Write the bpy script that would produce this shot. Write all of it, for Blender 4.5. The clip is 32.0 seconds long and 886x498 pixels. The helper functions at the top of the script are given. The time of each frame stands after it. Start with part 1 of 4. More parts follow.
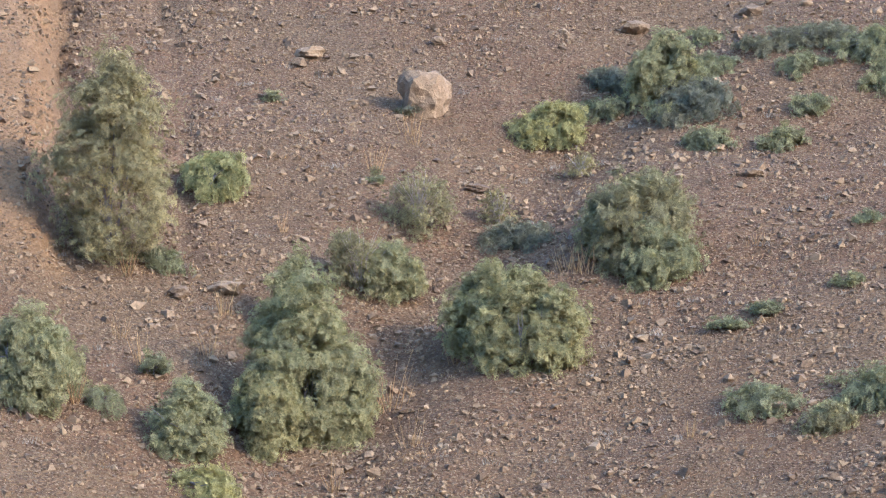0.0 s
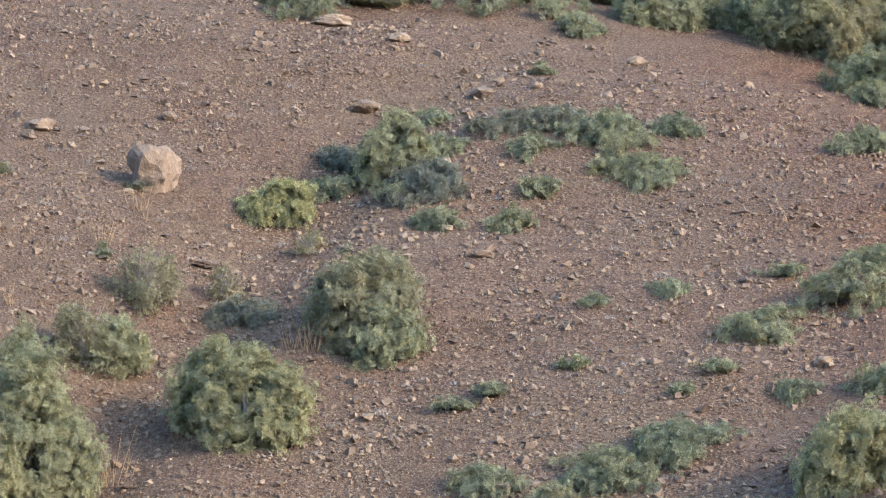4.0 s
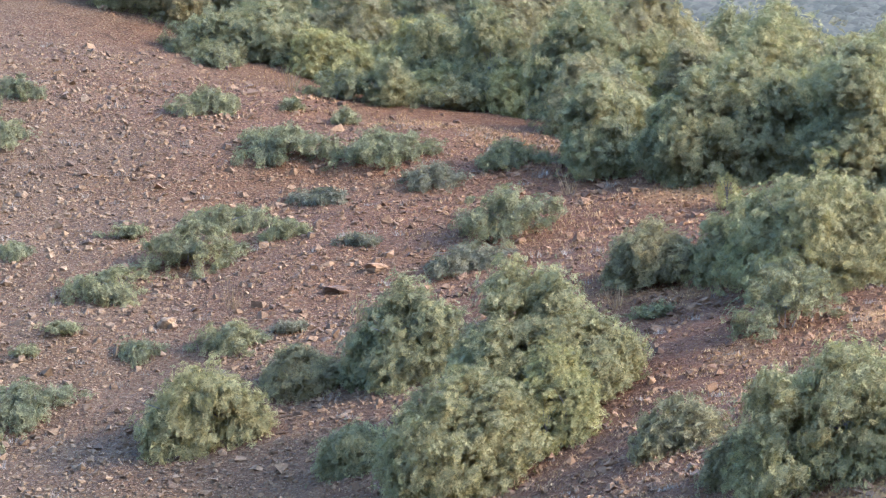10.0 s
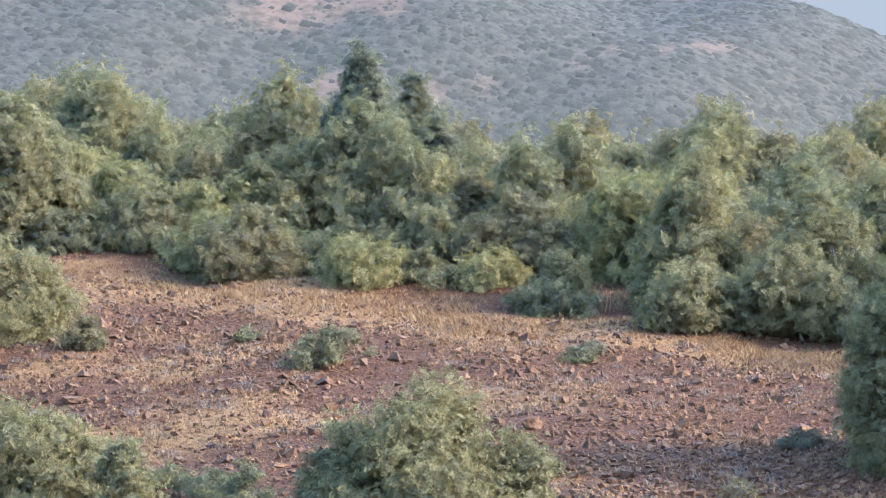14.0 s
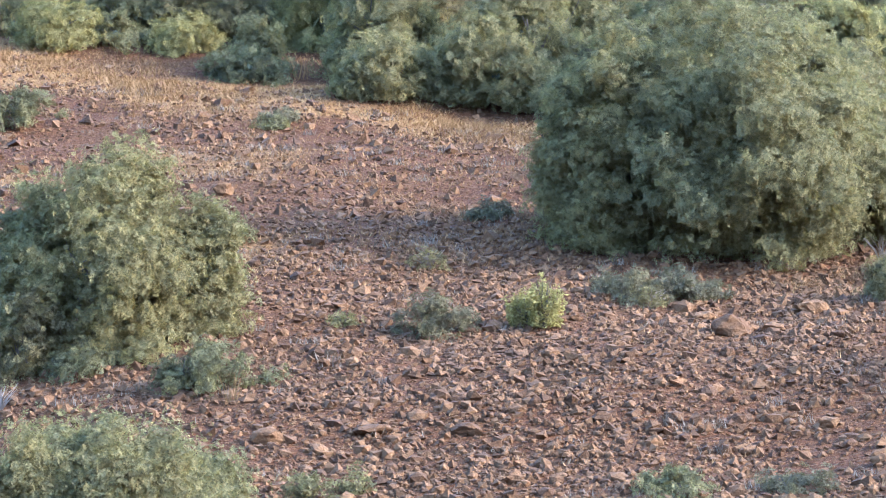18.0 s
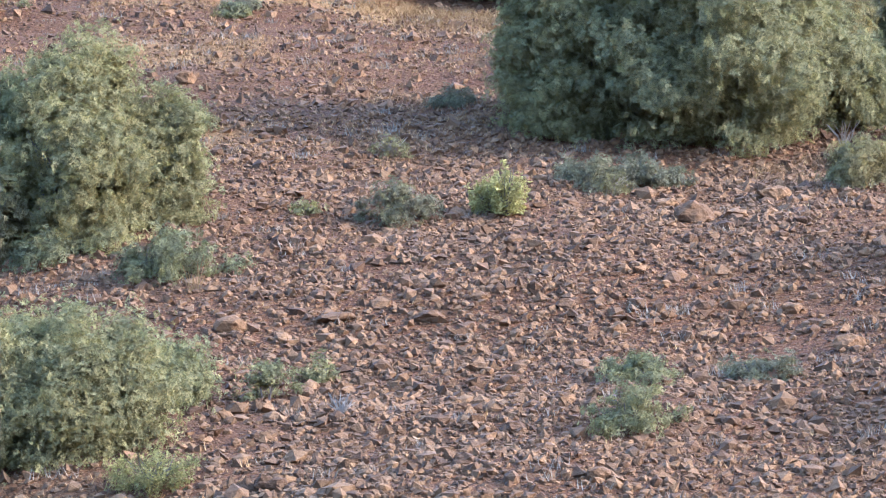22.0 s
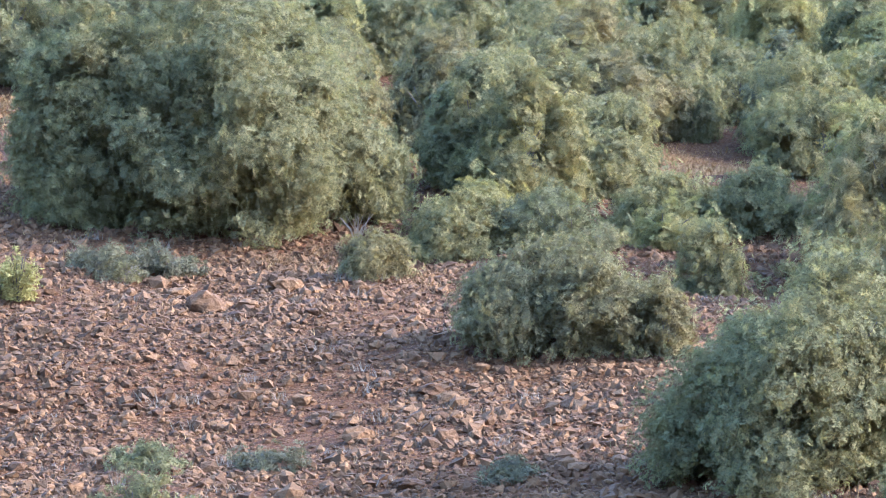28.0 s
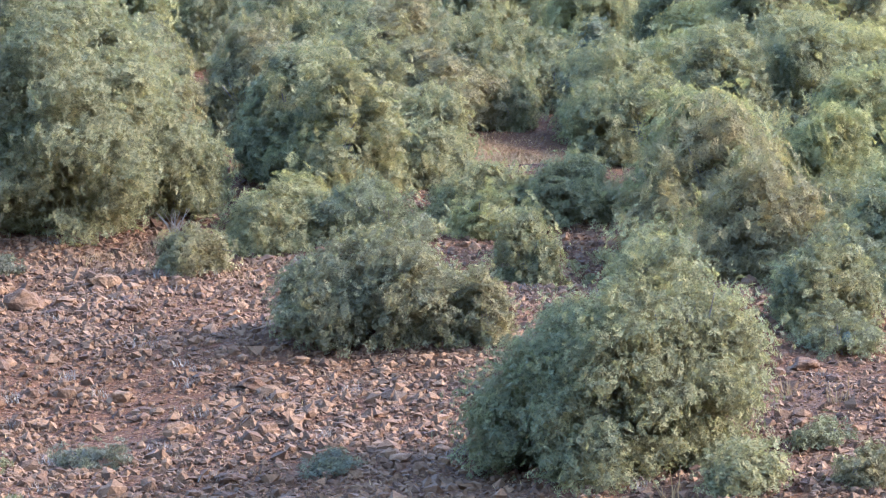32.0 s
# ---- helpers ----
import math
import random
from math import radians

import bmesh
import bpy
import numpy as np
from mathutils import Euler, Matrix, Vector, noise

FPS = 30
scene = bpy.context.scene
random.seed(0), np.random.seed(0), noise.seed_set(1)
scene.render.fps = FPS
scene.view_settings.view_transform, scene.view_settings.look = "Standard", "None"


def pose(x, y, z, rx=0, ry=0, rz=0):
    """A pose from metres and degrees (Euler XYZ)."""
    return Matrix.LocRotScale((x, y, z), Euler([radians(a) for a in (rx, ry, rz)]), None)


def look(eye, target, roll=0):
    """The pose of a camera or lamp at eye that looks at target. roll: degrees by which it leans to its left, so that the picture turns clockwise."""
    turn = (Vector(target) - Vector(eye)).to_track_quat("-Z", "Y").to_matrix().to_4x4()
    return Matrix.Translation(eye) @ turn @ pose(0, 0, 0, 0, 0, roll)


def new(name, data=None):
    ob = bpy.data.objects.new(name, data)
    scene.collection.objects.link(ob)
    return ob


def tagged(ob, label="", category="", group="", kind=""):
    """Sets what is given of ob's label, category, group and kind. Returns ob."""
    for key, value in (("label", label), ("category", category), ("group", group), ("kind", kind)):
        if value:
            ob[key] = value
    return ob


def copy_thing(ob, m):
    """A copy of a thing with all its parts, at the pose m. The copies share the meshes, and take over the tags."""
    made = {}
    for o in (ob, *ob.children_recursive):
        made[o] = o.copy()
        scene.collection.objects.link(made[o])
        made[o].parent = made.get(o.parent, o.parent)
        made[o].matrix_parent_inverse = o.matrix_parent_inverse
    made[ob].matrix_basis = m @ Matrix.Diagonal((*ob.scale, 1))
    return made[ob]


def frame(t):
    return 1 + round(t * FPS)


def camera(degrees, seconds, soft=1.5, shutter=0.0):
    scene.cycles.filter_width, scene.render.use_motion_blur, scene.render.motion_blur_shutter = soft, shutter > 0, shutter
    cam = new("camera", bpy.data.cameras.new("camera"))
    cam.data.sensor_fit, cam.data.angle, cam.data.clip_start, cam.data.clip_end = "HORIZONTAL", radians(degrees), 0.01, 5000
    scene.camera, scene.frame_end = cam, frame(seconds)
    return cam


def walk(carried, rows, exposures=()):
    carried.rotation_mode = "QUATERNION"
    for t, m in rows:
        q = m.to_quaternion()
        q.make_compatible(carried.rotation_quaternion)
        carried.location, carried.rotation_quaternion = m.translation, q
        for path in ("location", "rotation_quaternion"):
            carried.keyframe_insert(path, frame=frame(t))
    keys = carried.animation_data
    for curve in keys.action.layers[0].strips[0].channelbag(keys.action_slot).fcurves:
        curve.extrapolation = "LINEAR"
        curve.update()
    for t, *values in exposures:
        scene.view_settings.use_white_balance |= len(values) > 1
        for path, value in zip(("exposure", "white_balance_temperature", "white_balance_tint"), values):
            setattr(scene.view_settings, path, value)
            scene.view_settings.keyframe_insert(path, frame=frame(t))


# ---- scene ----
EYE_AT = (0, 0, 1.6)
cam = camera(10.5, 32.0, soft=1.2)


def aim(t, bearing, lift, roll):
    a, e = radians(bearing), radians(lift)
    way = Vector((math.sin(a) * math.cos(e), math.cos(a) * math.cos(e), math.sin(e)))
    return t, look(EYE_AT, Vector(EYE_AT) + 100 * way, roll)


# seconds, bearing, lift, roll in degrees: a long lens turned by hand across a hillside
PATH = [
    (0.0, 0.000, 3.438, -0.27),
    (0.5, 0.416, 3.814, 0.30),
    (1.0, 0.812, 4.217, 0.18),
    (1.5, 1.301, 4.389, 0.37),
    (2.0, 1.500, 4.450, 0.72),
    (2.5, 1.725, 4.455, 0.74),
    (3.0, 2.194, 4.401, 0.74),
    (3.5, 2.773, 4.373, 0.64),
    (5.5, 4.377, 4.374, 0.85),
    (6.0, 4.819, 4.325, 0.90),
    (6.5, 5.061, 4.252, 1.09),
    (7.0, 5.309, 4.207, 1.03),
    (7.5, 6.030, 4.181, 0.47),
    (8.0, 6.751, 4.132, 0.38),
    (8.5, 8.013, 4.090, -0.20),
    (9.0, 9.464, 3.995, -0.28),
    (9.5, 10.188, 3.958, -0.30),
    (10.0, 11.063, 3.927, -0.50),
    (10.5, 12.161, 4.002, -0.53),
    (11.0, 13.817, 4.600, -0.64),
    (11.5, 14.807, 4.802, -0.56),
    (12.0, 16.021, 4.832, -0.80),
    (12.5, 17.688, 4.755, -0.85),
    (13.0, 18.660, 4.690, -0.84),
    (13.5, 19.730, 4.601, -0.93),
    (14.0, 21.203, 4.484, -1.00),
    (14.5, 22.418, 4.367, -0.91),
    (15.0, 23.511, 4.128, -0.88),
    (15.5, 23.786, 3.779, -0.39),
    (17.5, 23.890, 2.239, 0.35),
    (18.0, 24.836, 1.685, 0.01),
    (18.5, 24.757, 0.893, 0.47),
    (19.0, 23.842, 1.328, 0.59),
    (19.5, 23.766, 1.564, 0.58),
    (20.0, 22.334, 1.520, 0.68),
    (20.5, 22.363, 1.169, 0.45),
    (21.0, 22.342, 0.800, 0.54),
    (21.5, 23.643, 0.577, 0.05),
    (22.0, 25.275, 0.348, -0.24),
    (22.5, 26.134, 0.197, -0.31),
    (23.0, 26.668, 0.231, -0.27),
    (23.5, 27.596, 0.271, -0.55),
    (24.0, 28.388, 0.362, -0.67),
    (24.5, 28.858, 0.529, -0.35),
    (25.0, 29.875, 0.817, -0.78),
    (25.5, 31.137, 1.020, -1.17),
    (27.5, 31.528, 1.619, 0.78),
    (28.0, 31.065, 1.442, 0.76),
    (28.5, 30.832, 1.360, 0.76),
    (29.0, 30.670, 1.168, 0.71),
    (29.5, 30.940, 1.008, 0.31),
    (30.0, 31.547, 1.023, -0.07),
    (30.5, 32.037, 1.126, -0.29),
    (31.0, 32.349, 1.273, -0.25),
    (31.5, 32.746, 1.355, -0.28),
    (32.0, 33.232, 1.354, -0.39),
]
walk(cam, [aim(*row) for row in PATH], [(0.0, 2.73, 4400, 9), (7.0, 2.88, 4400, 9), (11.0, 3.09, 4400, 12), (14.0, 2.95, 4400, 13), (18.0, 3.13, 4400, 10), (21.0, 3.08, 4350, 10), (25.0, 3.24, 4370, 10), (32.0, 3.24, 4350, 13)])

# ---- light ----
SUN_BEARING, SUN_LIFT = 124.0, 27.0
world = bpy.data.worlds.new("sky")
scene.world = world
world.use_nodes = True
sky = world.node_tree.nodes.new("ShaderNodeTexSky")
sky.sky_type = "NISHITA"
sky.sun_disc = False
sky.sun_elevation = radians(SUN_LIFT)
sky.sun_rotation = radians(SUN_BEARING)
sky.air_density, sky.dust_density, sky.ozone_density = 1.3, 2.5, 1.5
background = world.node_tree.nodes["Background"]
background.inputs["Strength"].default_value = 0.15
world.node_tree.links.new(sky.outputs[0], background.inputs["Color"])

sun_data = bpy.data.lights.new("sun", "SUN")
sun_data.energy, sun_data.angle, sun_data.color = 1.0, radians(3.0), (1.0, 0.75, 0.46)
sun = new("sun", sun_data)
sb, sl = radians(SUN_BEARING), radians(SUN_LIFT)
sun.matrix_world = look((60, 60, 80), (60 - math.sin(sb) * math.cos(sl), 60 - math.cos(sb) * math.cos(sl), 80 - math.sin(sl)))


# ---- materials ----
def material(name, rough=0.8):
    m = bpy.data.materials.new(name)
    m.use_nodes = True
    n = m.node_tree.nodes
    shader = n["Principled BSDF"]
    shader.inputs["Roughness"].default_value = rough
    shader.inputs["Specular IOR Level"].default_value = 0.35
    return m, n, m.node_tree.links, shader


def noise_node(n, links, vector, scale, detail=6, rough=0.6):
    t = n.new("ShaderNodeTexNoise")
    t.inputs["Scale"].default_value, t.inputs["Detail"].default_value, t.inputs["Roughness"].default_value = scale, detail, rough
    links.new(vector, t.inputs["Vector"])
    return t.outputs["Fac"]


def ramp(n, links, factor, stops):
    r = n.new("ShaderNodeValToRGB")
    e = r.color_ramp.elements
    while len(e) < len(stops):
        e.new(0.5)
    for el, (pos, col) in zip(e, stops):
        el.position, el.color = pos, (*col, 1)
    links.new(factor, r.inputs[0])
    return r.outputs[0]


def mix(n, links, factor, a, b, mode="MIX"):
    m = n.new("ShaderNodeMix")
    m.data_type, m.blend_type = "RGBA", mode
    for value, socket in ((factor, m.inputs["Factor"]), (a, m.inputs["A"]), (b, m.inputs["B"])):
        if isinstance(value, (float, int)):
            socket.default_value = value
        elif isinstance(value, tuple):
            socket.default_value = (*value, 1)
        else:
            links.new(value, socket)
    return m.outputs["Result"]


def bump(n, links, shader, factor, strength, distance):
    b = n.new("ShaderNodeBump")
    b.inputs["Strength"].default_value, b.inputs["Distance"].default_value = strength, distance
    links.new(factor, b.inputs["Height"])
    links.new(b.outputs[0], shader.inputs["Normal"])


def iron(n, links, at):
    """How far the soil is rusty red: more so across the slope towards +x."""
    split = n.new("ShaderNodeSeparateXYZ")
    links.new(at, split.inputs[0])
    band = n.new("ShaderNodeMapRange")
    band.interpolation_type = "SMOOTHSTEP"
    band.inputs["From Min"].default_value, band.inputs["From Max"].default_value = 12.0, 32.0
    links.new(split.outputs["X"], band.inputs["Value"])
    return band.outputs["Result"]


def soil_material():
    m, n, links, s = material("stony_red_soil", 0.95)
    s.inputs["Specular IOR Level"].default_value = 0.1
    at = n.new("ShaderNodeNewGeometry").outputs["Position"]
    wide = noise_node(n, links, at, 0.16, 4)
    mid = noise_node(n, links, at, 1.3, 5)
    fine = noise_node(n, links, at, 9.0, 5, 0.7)
    soil = ramp(n, links, mid, [(0.25, (0.072, 0.039, 0.018)), (0.5, (0.114, 0.058, 0.027)), (0.75, (0.155, 0.086, 0.042))])
    soil = mix(n, links, ramp(n, links, wide, [(0.42, (0, 0, 0)), (0.62, (1, 1, 1))]), soil, mix(n, links, mid, (0.093, 0.050, 0.024), (0.146, 0.084, 0.040)))
    cell = n.new("ShaderNodeTexVoronoi")
    cell.inputs["Scale"].default_value = 6.5
    bent = n.new("ShaderNodeVectorMath")
    bent.operation = "MULTIPLY_ADD"
    wob = n.new("ShaderNodeTexNoise")
    wob.inputs["Scale"].default_value = 9.0
    links.new(at, wob.inputs["Vector"])
    links.new(wob.outputs["Color"], bent.inputs[0])
    bent.inputs[1].default_value = (0.122, 0.116, 0.094)
    links.new(at, bent.inputs[2])
    links.new(bent.outputs[0], cell.inputs["Vector"])
    grit = ramp(n, links, cell.outputs["Distance"], [(0.30, (1, 1, 1)), (0.50, (0, 0, 0))])
    pick = ramp(n, links, cell.outputs["Color"], [(0.30, (0, 0, 0)), (0.45, (1, 1, 1))])
    gravel = mix(n, links, cell.outputs["Color"], (0.106, 0.061, 0.031), (0.192, 0.116, 0.061))
    soil = mix(n, links, mix(n, links, 1.0, grit, pick, "MULTIPLY"), soil, gravel)
    soil = mix(n, links, 0.8, soil, ramp(n, links, fine, [(0.3, (0.55, 0.5, 0.5)), (0.7, (1.15, 1.1, 1.05))]), "MULTIPLY")
    chip = n.new("ShaderNodeTexVoronoi")
    chip.inputs["Scale"].default_value = 15.0
    links.new(bent.outputs[0], chip.inputs["Vector"])
    shape = ramp(n, links, chip.outputs["Distance"], [(0.28, (1, 1, 1)), (0.40, (0, 0, 0))])
    some = ramp(n, links, chip.outputs["Color"], [(0.38, (0, 0, 0)), (0.50, (1, 1, 1))])
    soil = mix(n, links, mix(n, links, 1.0, shape, some, "MULTIPLY"), soil, mix(n, links, chip.outputs["Color"], (0.10, 0.060, 0.034), (0.27, 0.168, 0.102)))
    soil = mix(n, links, iron(n, links, at), mix(n, links, 1.0, soil, (0.93, 0.97, 0.85), "MULTIPLY"), mix(n, links, 1.0, soil, (0.92, 0.76, 0.55), "MULTIPLY"))
    cover = n.new("ShaderNodeAttribute")
    cover.attribute_name = "straw"
    blades = noise_node(n, links, at, 5.0, 4, 0.7)
    times = n.new("ShaderNodeMath")
    times.operation = "MULTIPLY"
    links.new(cover.outputs["Fac"], times.inputs[0])
    links.new(blades, times.inputs[1])
    thatch = mix(n, links, fine, (0.21, 0.110, 0.036), (0.33, 0.178, 0.058))
    soil = mix(n, links, ramp(n, links, times.outputs[0], [(0.20, (0, 0, 0)), (0.50, (0.85, 0.85, 0.85))]), soil, thatch)
    bare = n.new("ShaderNodeAttribute")
    bare.attribute_name = "bank"
    clay = mix(n, links, mid, (0.15, 0.081, 0.032), (0.22, 0.122, 0.048))
    clay = mix(n, links, 0.7, clay, ramp(n, links, fine, [(0.3, (0.7, 0.68, 0.66)), (0.7, (1.15, 1.12, 1.1))]), "MULTIPLY")
    soil = mix(n, links, bare.outputs["Fac"], soil, clay)
    links.new(soil, s.inputs["Base Color"])
    both = n.new("ShaderNodeMath")
    both.operation = "ADD"
    links.new(fine, both.inputs[0])
    sum_ = n.new("ShaderNodeMath")
    sum_.operation = "ADD"
    links.new(grit, sum_.inputs[0])
    links.new(shape, sum_.inputs[1])
    links.new(sum_.outputs[0], both.inputs[1])
    bump(n, links, s, both.outputs[0], 1.0, 0.08)
    return m


def far_soil_material():
    m, n, links, s = material("distant_hillside_soil", 1.0)
    s.inputs["Specular IOR Level"].default_value = 0.05
    at = n.new("ShaderNodeNewGeometry").outputs["Position"]
    mid = ramp(n, links, noise_node(n, links, at, 0.42, 6, 0.7), [(0.40, (0, 0, 0)), (0.58, (1, 1, 1))])
    scrub = mix(n, links, mid, (0.058, 0.050, 0.033), (0.086, 0.071, 0.046))
    earth = mix(n, links, mid, (0.090, 0.064, 0.038), (0.140, 0.094, 0.056))
    bare = n.new("ShaderNodeAttribute")
    bare.attribute_name = "bare"
    col = mix(n, links, bare.outputs["Fac"], scrub, earth)
    links.new(col, s.inputs["Base Color"])
    return m


def far_scrub_material():
    """Rounded bushes seen from very far, each of its own tone."""
    m, n, links, s = material("distant_scrub_leaves", 1.0)
    s.inputs["Specular IOR Level"].default_value = 0.05
    geo = n.new("ShaderNodeNewGeometry")
    fine = noise_node(n, links, geo.outputs["Position"], 1.4, 4, 0.7)
    tone = ramp(n, links, geo.outputs["Random Per Island"], [(0.0, (0.050, 0.044, 0.029)), (0.6, (0.062, 0.054, 0.035)), (1.0, (0.080, 0.068, 0.044))])
    col = mix(n, links, 0.6, tone, ramp(n, links, fine, [(0.3, (0.7, 0.7, 0.7)), (0.7, (1.2, 1.2, 1.15))]), "MULTIPLY")
    links.new(col, s.inputs["Base Color"])
    return m


def stone_material(name, dark, light, scale=9.0):
    m, n, links, s = material(name, 0.9)
    s.inputs["Specular IOR Level"].default_value = 0.2
    geo = n.new("ShaderNodeNewGeometry")
    island, ob = geo.outputs["Random Per Island"], n.new("ShaderNodeObjectInfo").outputs["Random"]
    add = n.new("ShaderNodeMath")
    add.operation = "ADD"
    links.new(island, add.inputs[0])
    links.new(ob, add.inputs[1])
    wrap = n.new("ShaderNodeMath")
    wrap.operation = "FRACT"
    links.new(add.outputs[0], wrap.inputs[0])
    fine = noise_node(n, links, geo.outputs["Position"], scale, 6, 0.65)
    grey = ramp(n, links, wrap.outputs[0], [(0.0, dark), (0.45, tuple((a + b) / 2 for a, b in zip(dark, light))), (0.8, light), (1.0, (light[0] * 1.05, light[1] * 1.08, light[2] * 1.1))])
    col = mix(n, links, 0.7, grey, ramp(n, links, fine, [(0.3, (0.55, 0.52, 0.5)), (0.7, (1.2, 1.15, 1.1))]), "MULTIPLY")
    col = mix(n, links, iron(n, links, geo.outputs["Position"]), mix(n, links, 1.0, col, (0.97, 1.01, 0.88), "MULTIPLY"), mix(n, links, 1.0, col, (0.87, 0.755, 0.56), "MULTIPLY"))
    links.new(col, s.inputs["Base Color"])
    bump(n, links, s, fine, 0.9, 0.5 / scale)
    return m


def leaf_material(name, dark, light, tip, thinness=0.46, fleck=32.0, gap=0.50):
    """Small leaves: flecks of random tilt with gaps between them, over whatever the crown's mesh gives."""
    m, n, links, s = material(name, 0.8)
    s.inputs["Specular IOR Level"].default_value = 0.06
    geo = n.new("ShaderNodeNewGeometry")
    ob = n.new("ShaderNodeObjectInfo").outputs["Random"]
    cell = n.new("ShaderNodeTexVoronoi")
    cell.inputs["Scale"].default_value = fleck
    ragged = n.new("ShaderNodeTexNoise")
    ragged.inputs["Scale"].default_value, ragged.inputs["Detail"].default_value = fleck * 1.3, 1.0
    links.new(geo.outputs["Position"], ragged.inputs["Vector"])
    pushed = n.new("ShaderNodeVectorMath")
    pushed.operation = "MULTIPLY_ADD"
    links.new(ragged.outputs["Color"], pushed.inputs[0])
    pushed.inputs[1].default_value = (1.5 / fleck, 1.5 / fleck, 1.5 / fleck)
    links.new(geo.outputs["Position"], pushed.inputs[2])
    links.new(pushed.outputs[0], cell.inputs["Vector"])
    split = n.new("ShaderNodeSeparateColor")
    links.new(cell.outputs["Color"], split.inputs[0])
    clump = noise_node(n, links, geo.outputs["Position"], 1.6, 3)
    spray = n.new("ShaderNodeTexVoronoi")
    spray.inputs["Scale"].default_value = fleck * 0.24
    links.new(geo.outputs["Position"], spray.inputs["Vector"])
    tone = n.new("ShaderNodeSeparateColor")
    links.new(spray.outputs["Color"], tone.inputs[0])
    col = ramp(n, links, split.outputs[0], [(0.0, tuple(0.6 * a + 0.4 * b for a, b in zip(dark, light))), (0.45, light), (0.9, light), (1.0, tuple(0.5 * a + 0.5 * b for a, b in zip(light, tip)))])
    shift = ramp(n, links, ob, [(0.0, (0.90, 0.93, 0.96)), (0.5, (1.0, 1.0, 1.0)), (1.0, (1.07, 1.04, 0.96))])
    col = mix(n, links, 1.0, col, shift, "MULTIPLY")
    col = mix(n, links, 0.55, col, ramp(n, links, clump, [(0.32, (0.68, 0.72, 0.76)), (0.68, (1.2, 1.17, 1.02))]), "MULTIPLY")
    col = mix(n, links, 0.7, col, ramp(n, links, tone.outputs[0], [(0.0, (0.70, 0.72, 0.74)), (0.6, (1.0, 1.0, 1.0)), (1.0, (1.18, 1.16, 1.0))]), "MULTIPLY")
    links.new(col, s.inputs["Base Color"])
    broad = n.new("ShaderNodeVectorMath")
    broad.operation = "MULTIPLY_ADD"
    links.new(spray.outputs["Color"], broad.inputs[0])
    broad.inputs[1].default_value = (0.6, 0.6, 0.6)
    broad.inputs[2].default_value = (-0.55, -0.55, -0.40)
    turn = n.new("ShaderNodeVectorMath")
    turn.operation = "MULTIPLY_ADD"
    links.new(cell.outputs["Color"], turn.inputs[0])
    turn.inputs[1].default_value = (0.5, 0.5, 0.5)
    links.new(broad.outputs[0], turn.inputs[2])
    tilt = n.new("ShaderNodeVectorMath")
    links.new(turn.outputs[0], tilt.inputs[0])
    links.new(geo.outputs["Normal"], tilt.inputs[1])
    even = n.new("ShaderNodeVectorMath")
    even.operation = "NORMALIZE"
    links.new(tilt.outputs[0], even.inputs[0])
    links.new(even.outputs[0], s.inputs["Normal"])
    thin = n.new("ShaderNodeBsdfTranslucent")
    links.new(even.outputs[0], thin.inputs["Normal"])
    links.new(mix(n, links, 1.0, col, (1.2, 1.2, 0.85), "MULTIPLY"), thin.inputs["Color"])
    blend = n.new("ShaderNodeMixShader")
    blend.inputs[0].default_value = thinness
    links.new(s.outputs[0], blend.inputs[1])
    links.new(thin.outputs[0], blend.inputs[2])
    hole = n.new("ShaderNodeMath")
    hole.operation = "GREATER_THAN"
    hole.inputs[1].default_value = gap
    links.new(cell.outputs["Distance"], hole.inputs[0])
    cut = n.new("ShaderNodeMixShader")
    links.new(hole.outputs[0], cut.inputs[0])
    links.new(blend.outputs[0], cut.inputs[1])
    links.new(n.new("ShaderNodeBsdfTransparent").outputs[0], cut.inputs[2])
    links.new(cut.outputs[0], n["Material Output"].inputs["Surface"])
    return m


def bark_material(name, dark, light):
    m, n, links, s = material(name, 0.9)
    at = n.new("ShaderNodeNewGeometry").outputs["Position"]
    fine = noise_node(n, links, at, 14.0, 5, 0.7)
    links.new(mix(n, links, fine, dark, light), s.inputs["Base Color"])
    bump(n, links, s, fine, 0.7, 0.02)
    return m


def straw_material():
    m, n, links, s = material("dry_straw", 0.85)
    geo = n.new("ShaderNodeNewGeometry")
    patch = noise_node(n, links, geo.outputs["Position"], 0.35, 3)
    col = ramp(n, links, geo.outputs["Random Per Island"], [(0.0, (0.21, 0.112, 0.036)), (0.5, (0.29, 0.160, 0.050)), (1.0, (0.38, 0.228, 0.080))])
    col = mix(n, links, 0.5, col, ramp(n, links, patch, [(0.35, (0.6, 0.6, 0.6)), (0.65, (1.2, 1.15, 1.1))]), "MULTIPLY")
    links.new(col, s.inputs["Base Color"])
    return m


WEED = bark_material("grey_brown_dry_weeds", (0.12, 0.088, 0.058), (0.25, 0.19, 0.125))
SOIL, FAR_SOIL, STRAW = soil_material(), far_soil_material(), straw_material()
STONE = stone_material("broken_brown_stone", (0.092, 0.053, 0.029), (0.198, 0.120, 0.066))
PALE_STONE = stone_material("pale_weathered_stone", (0.125, 0.074, 0.042), (0.185, 0.112, 0.064), 4.0)
BARK = bark_material("grey_brown_bark", (0.06, 0.045, 0.035), (0.19, 0.15, 0.12))
DEADWOOD = bark_material("bleached_dead_wood", (0.19, 0.14, 0.095), (0.36, 0.275, 0.19))
# darker than the leaves: shade inside a crown, put into the core's colour
INNER = bark_material("crown_core_shade_tone", (0.075, 0.080, 0.046), (0.120, 0.124, 0.070))
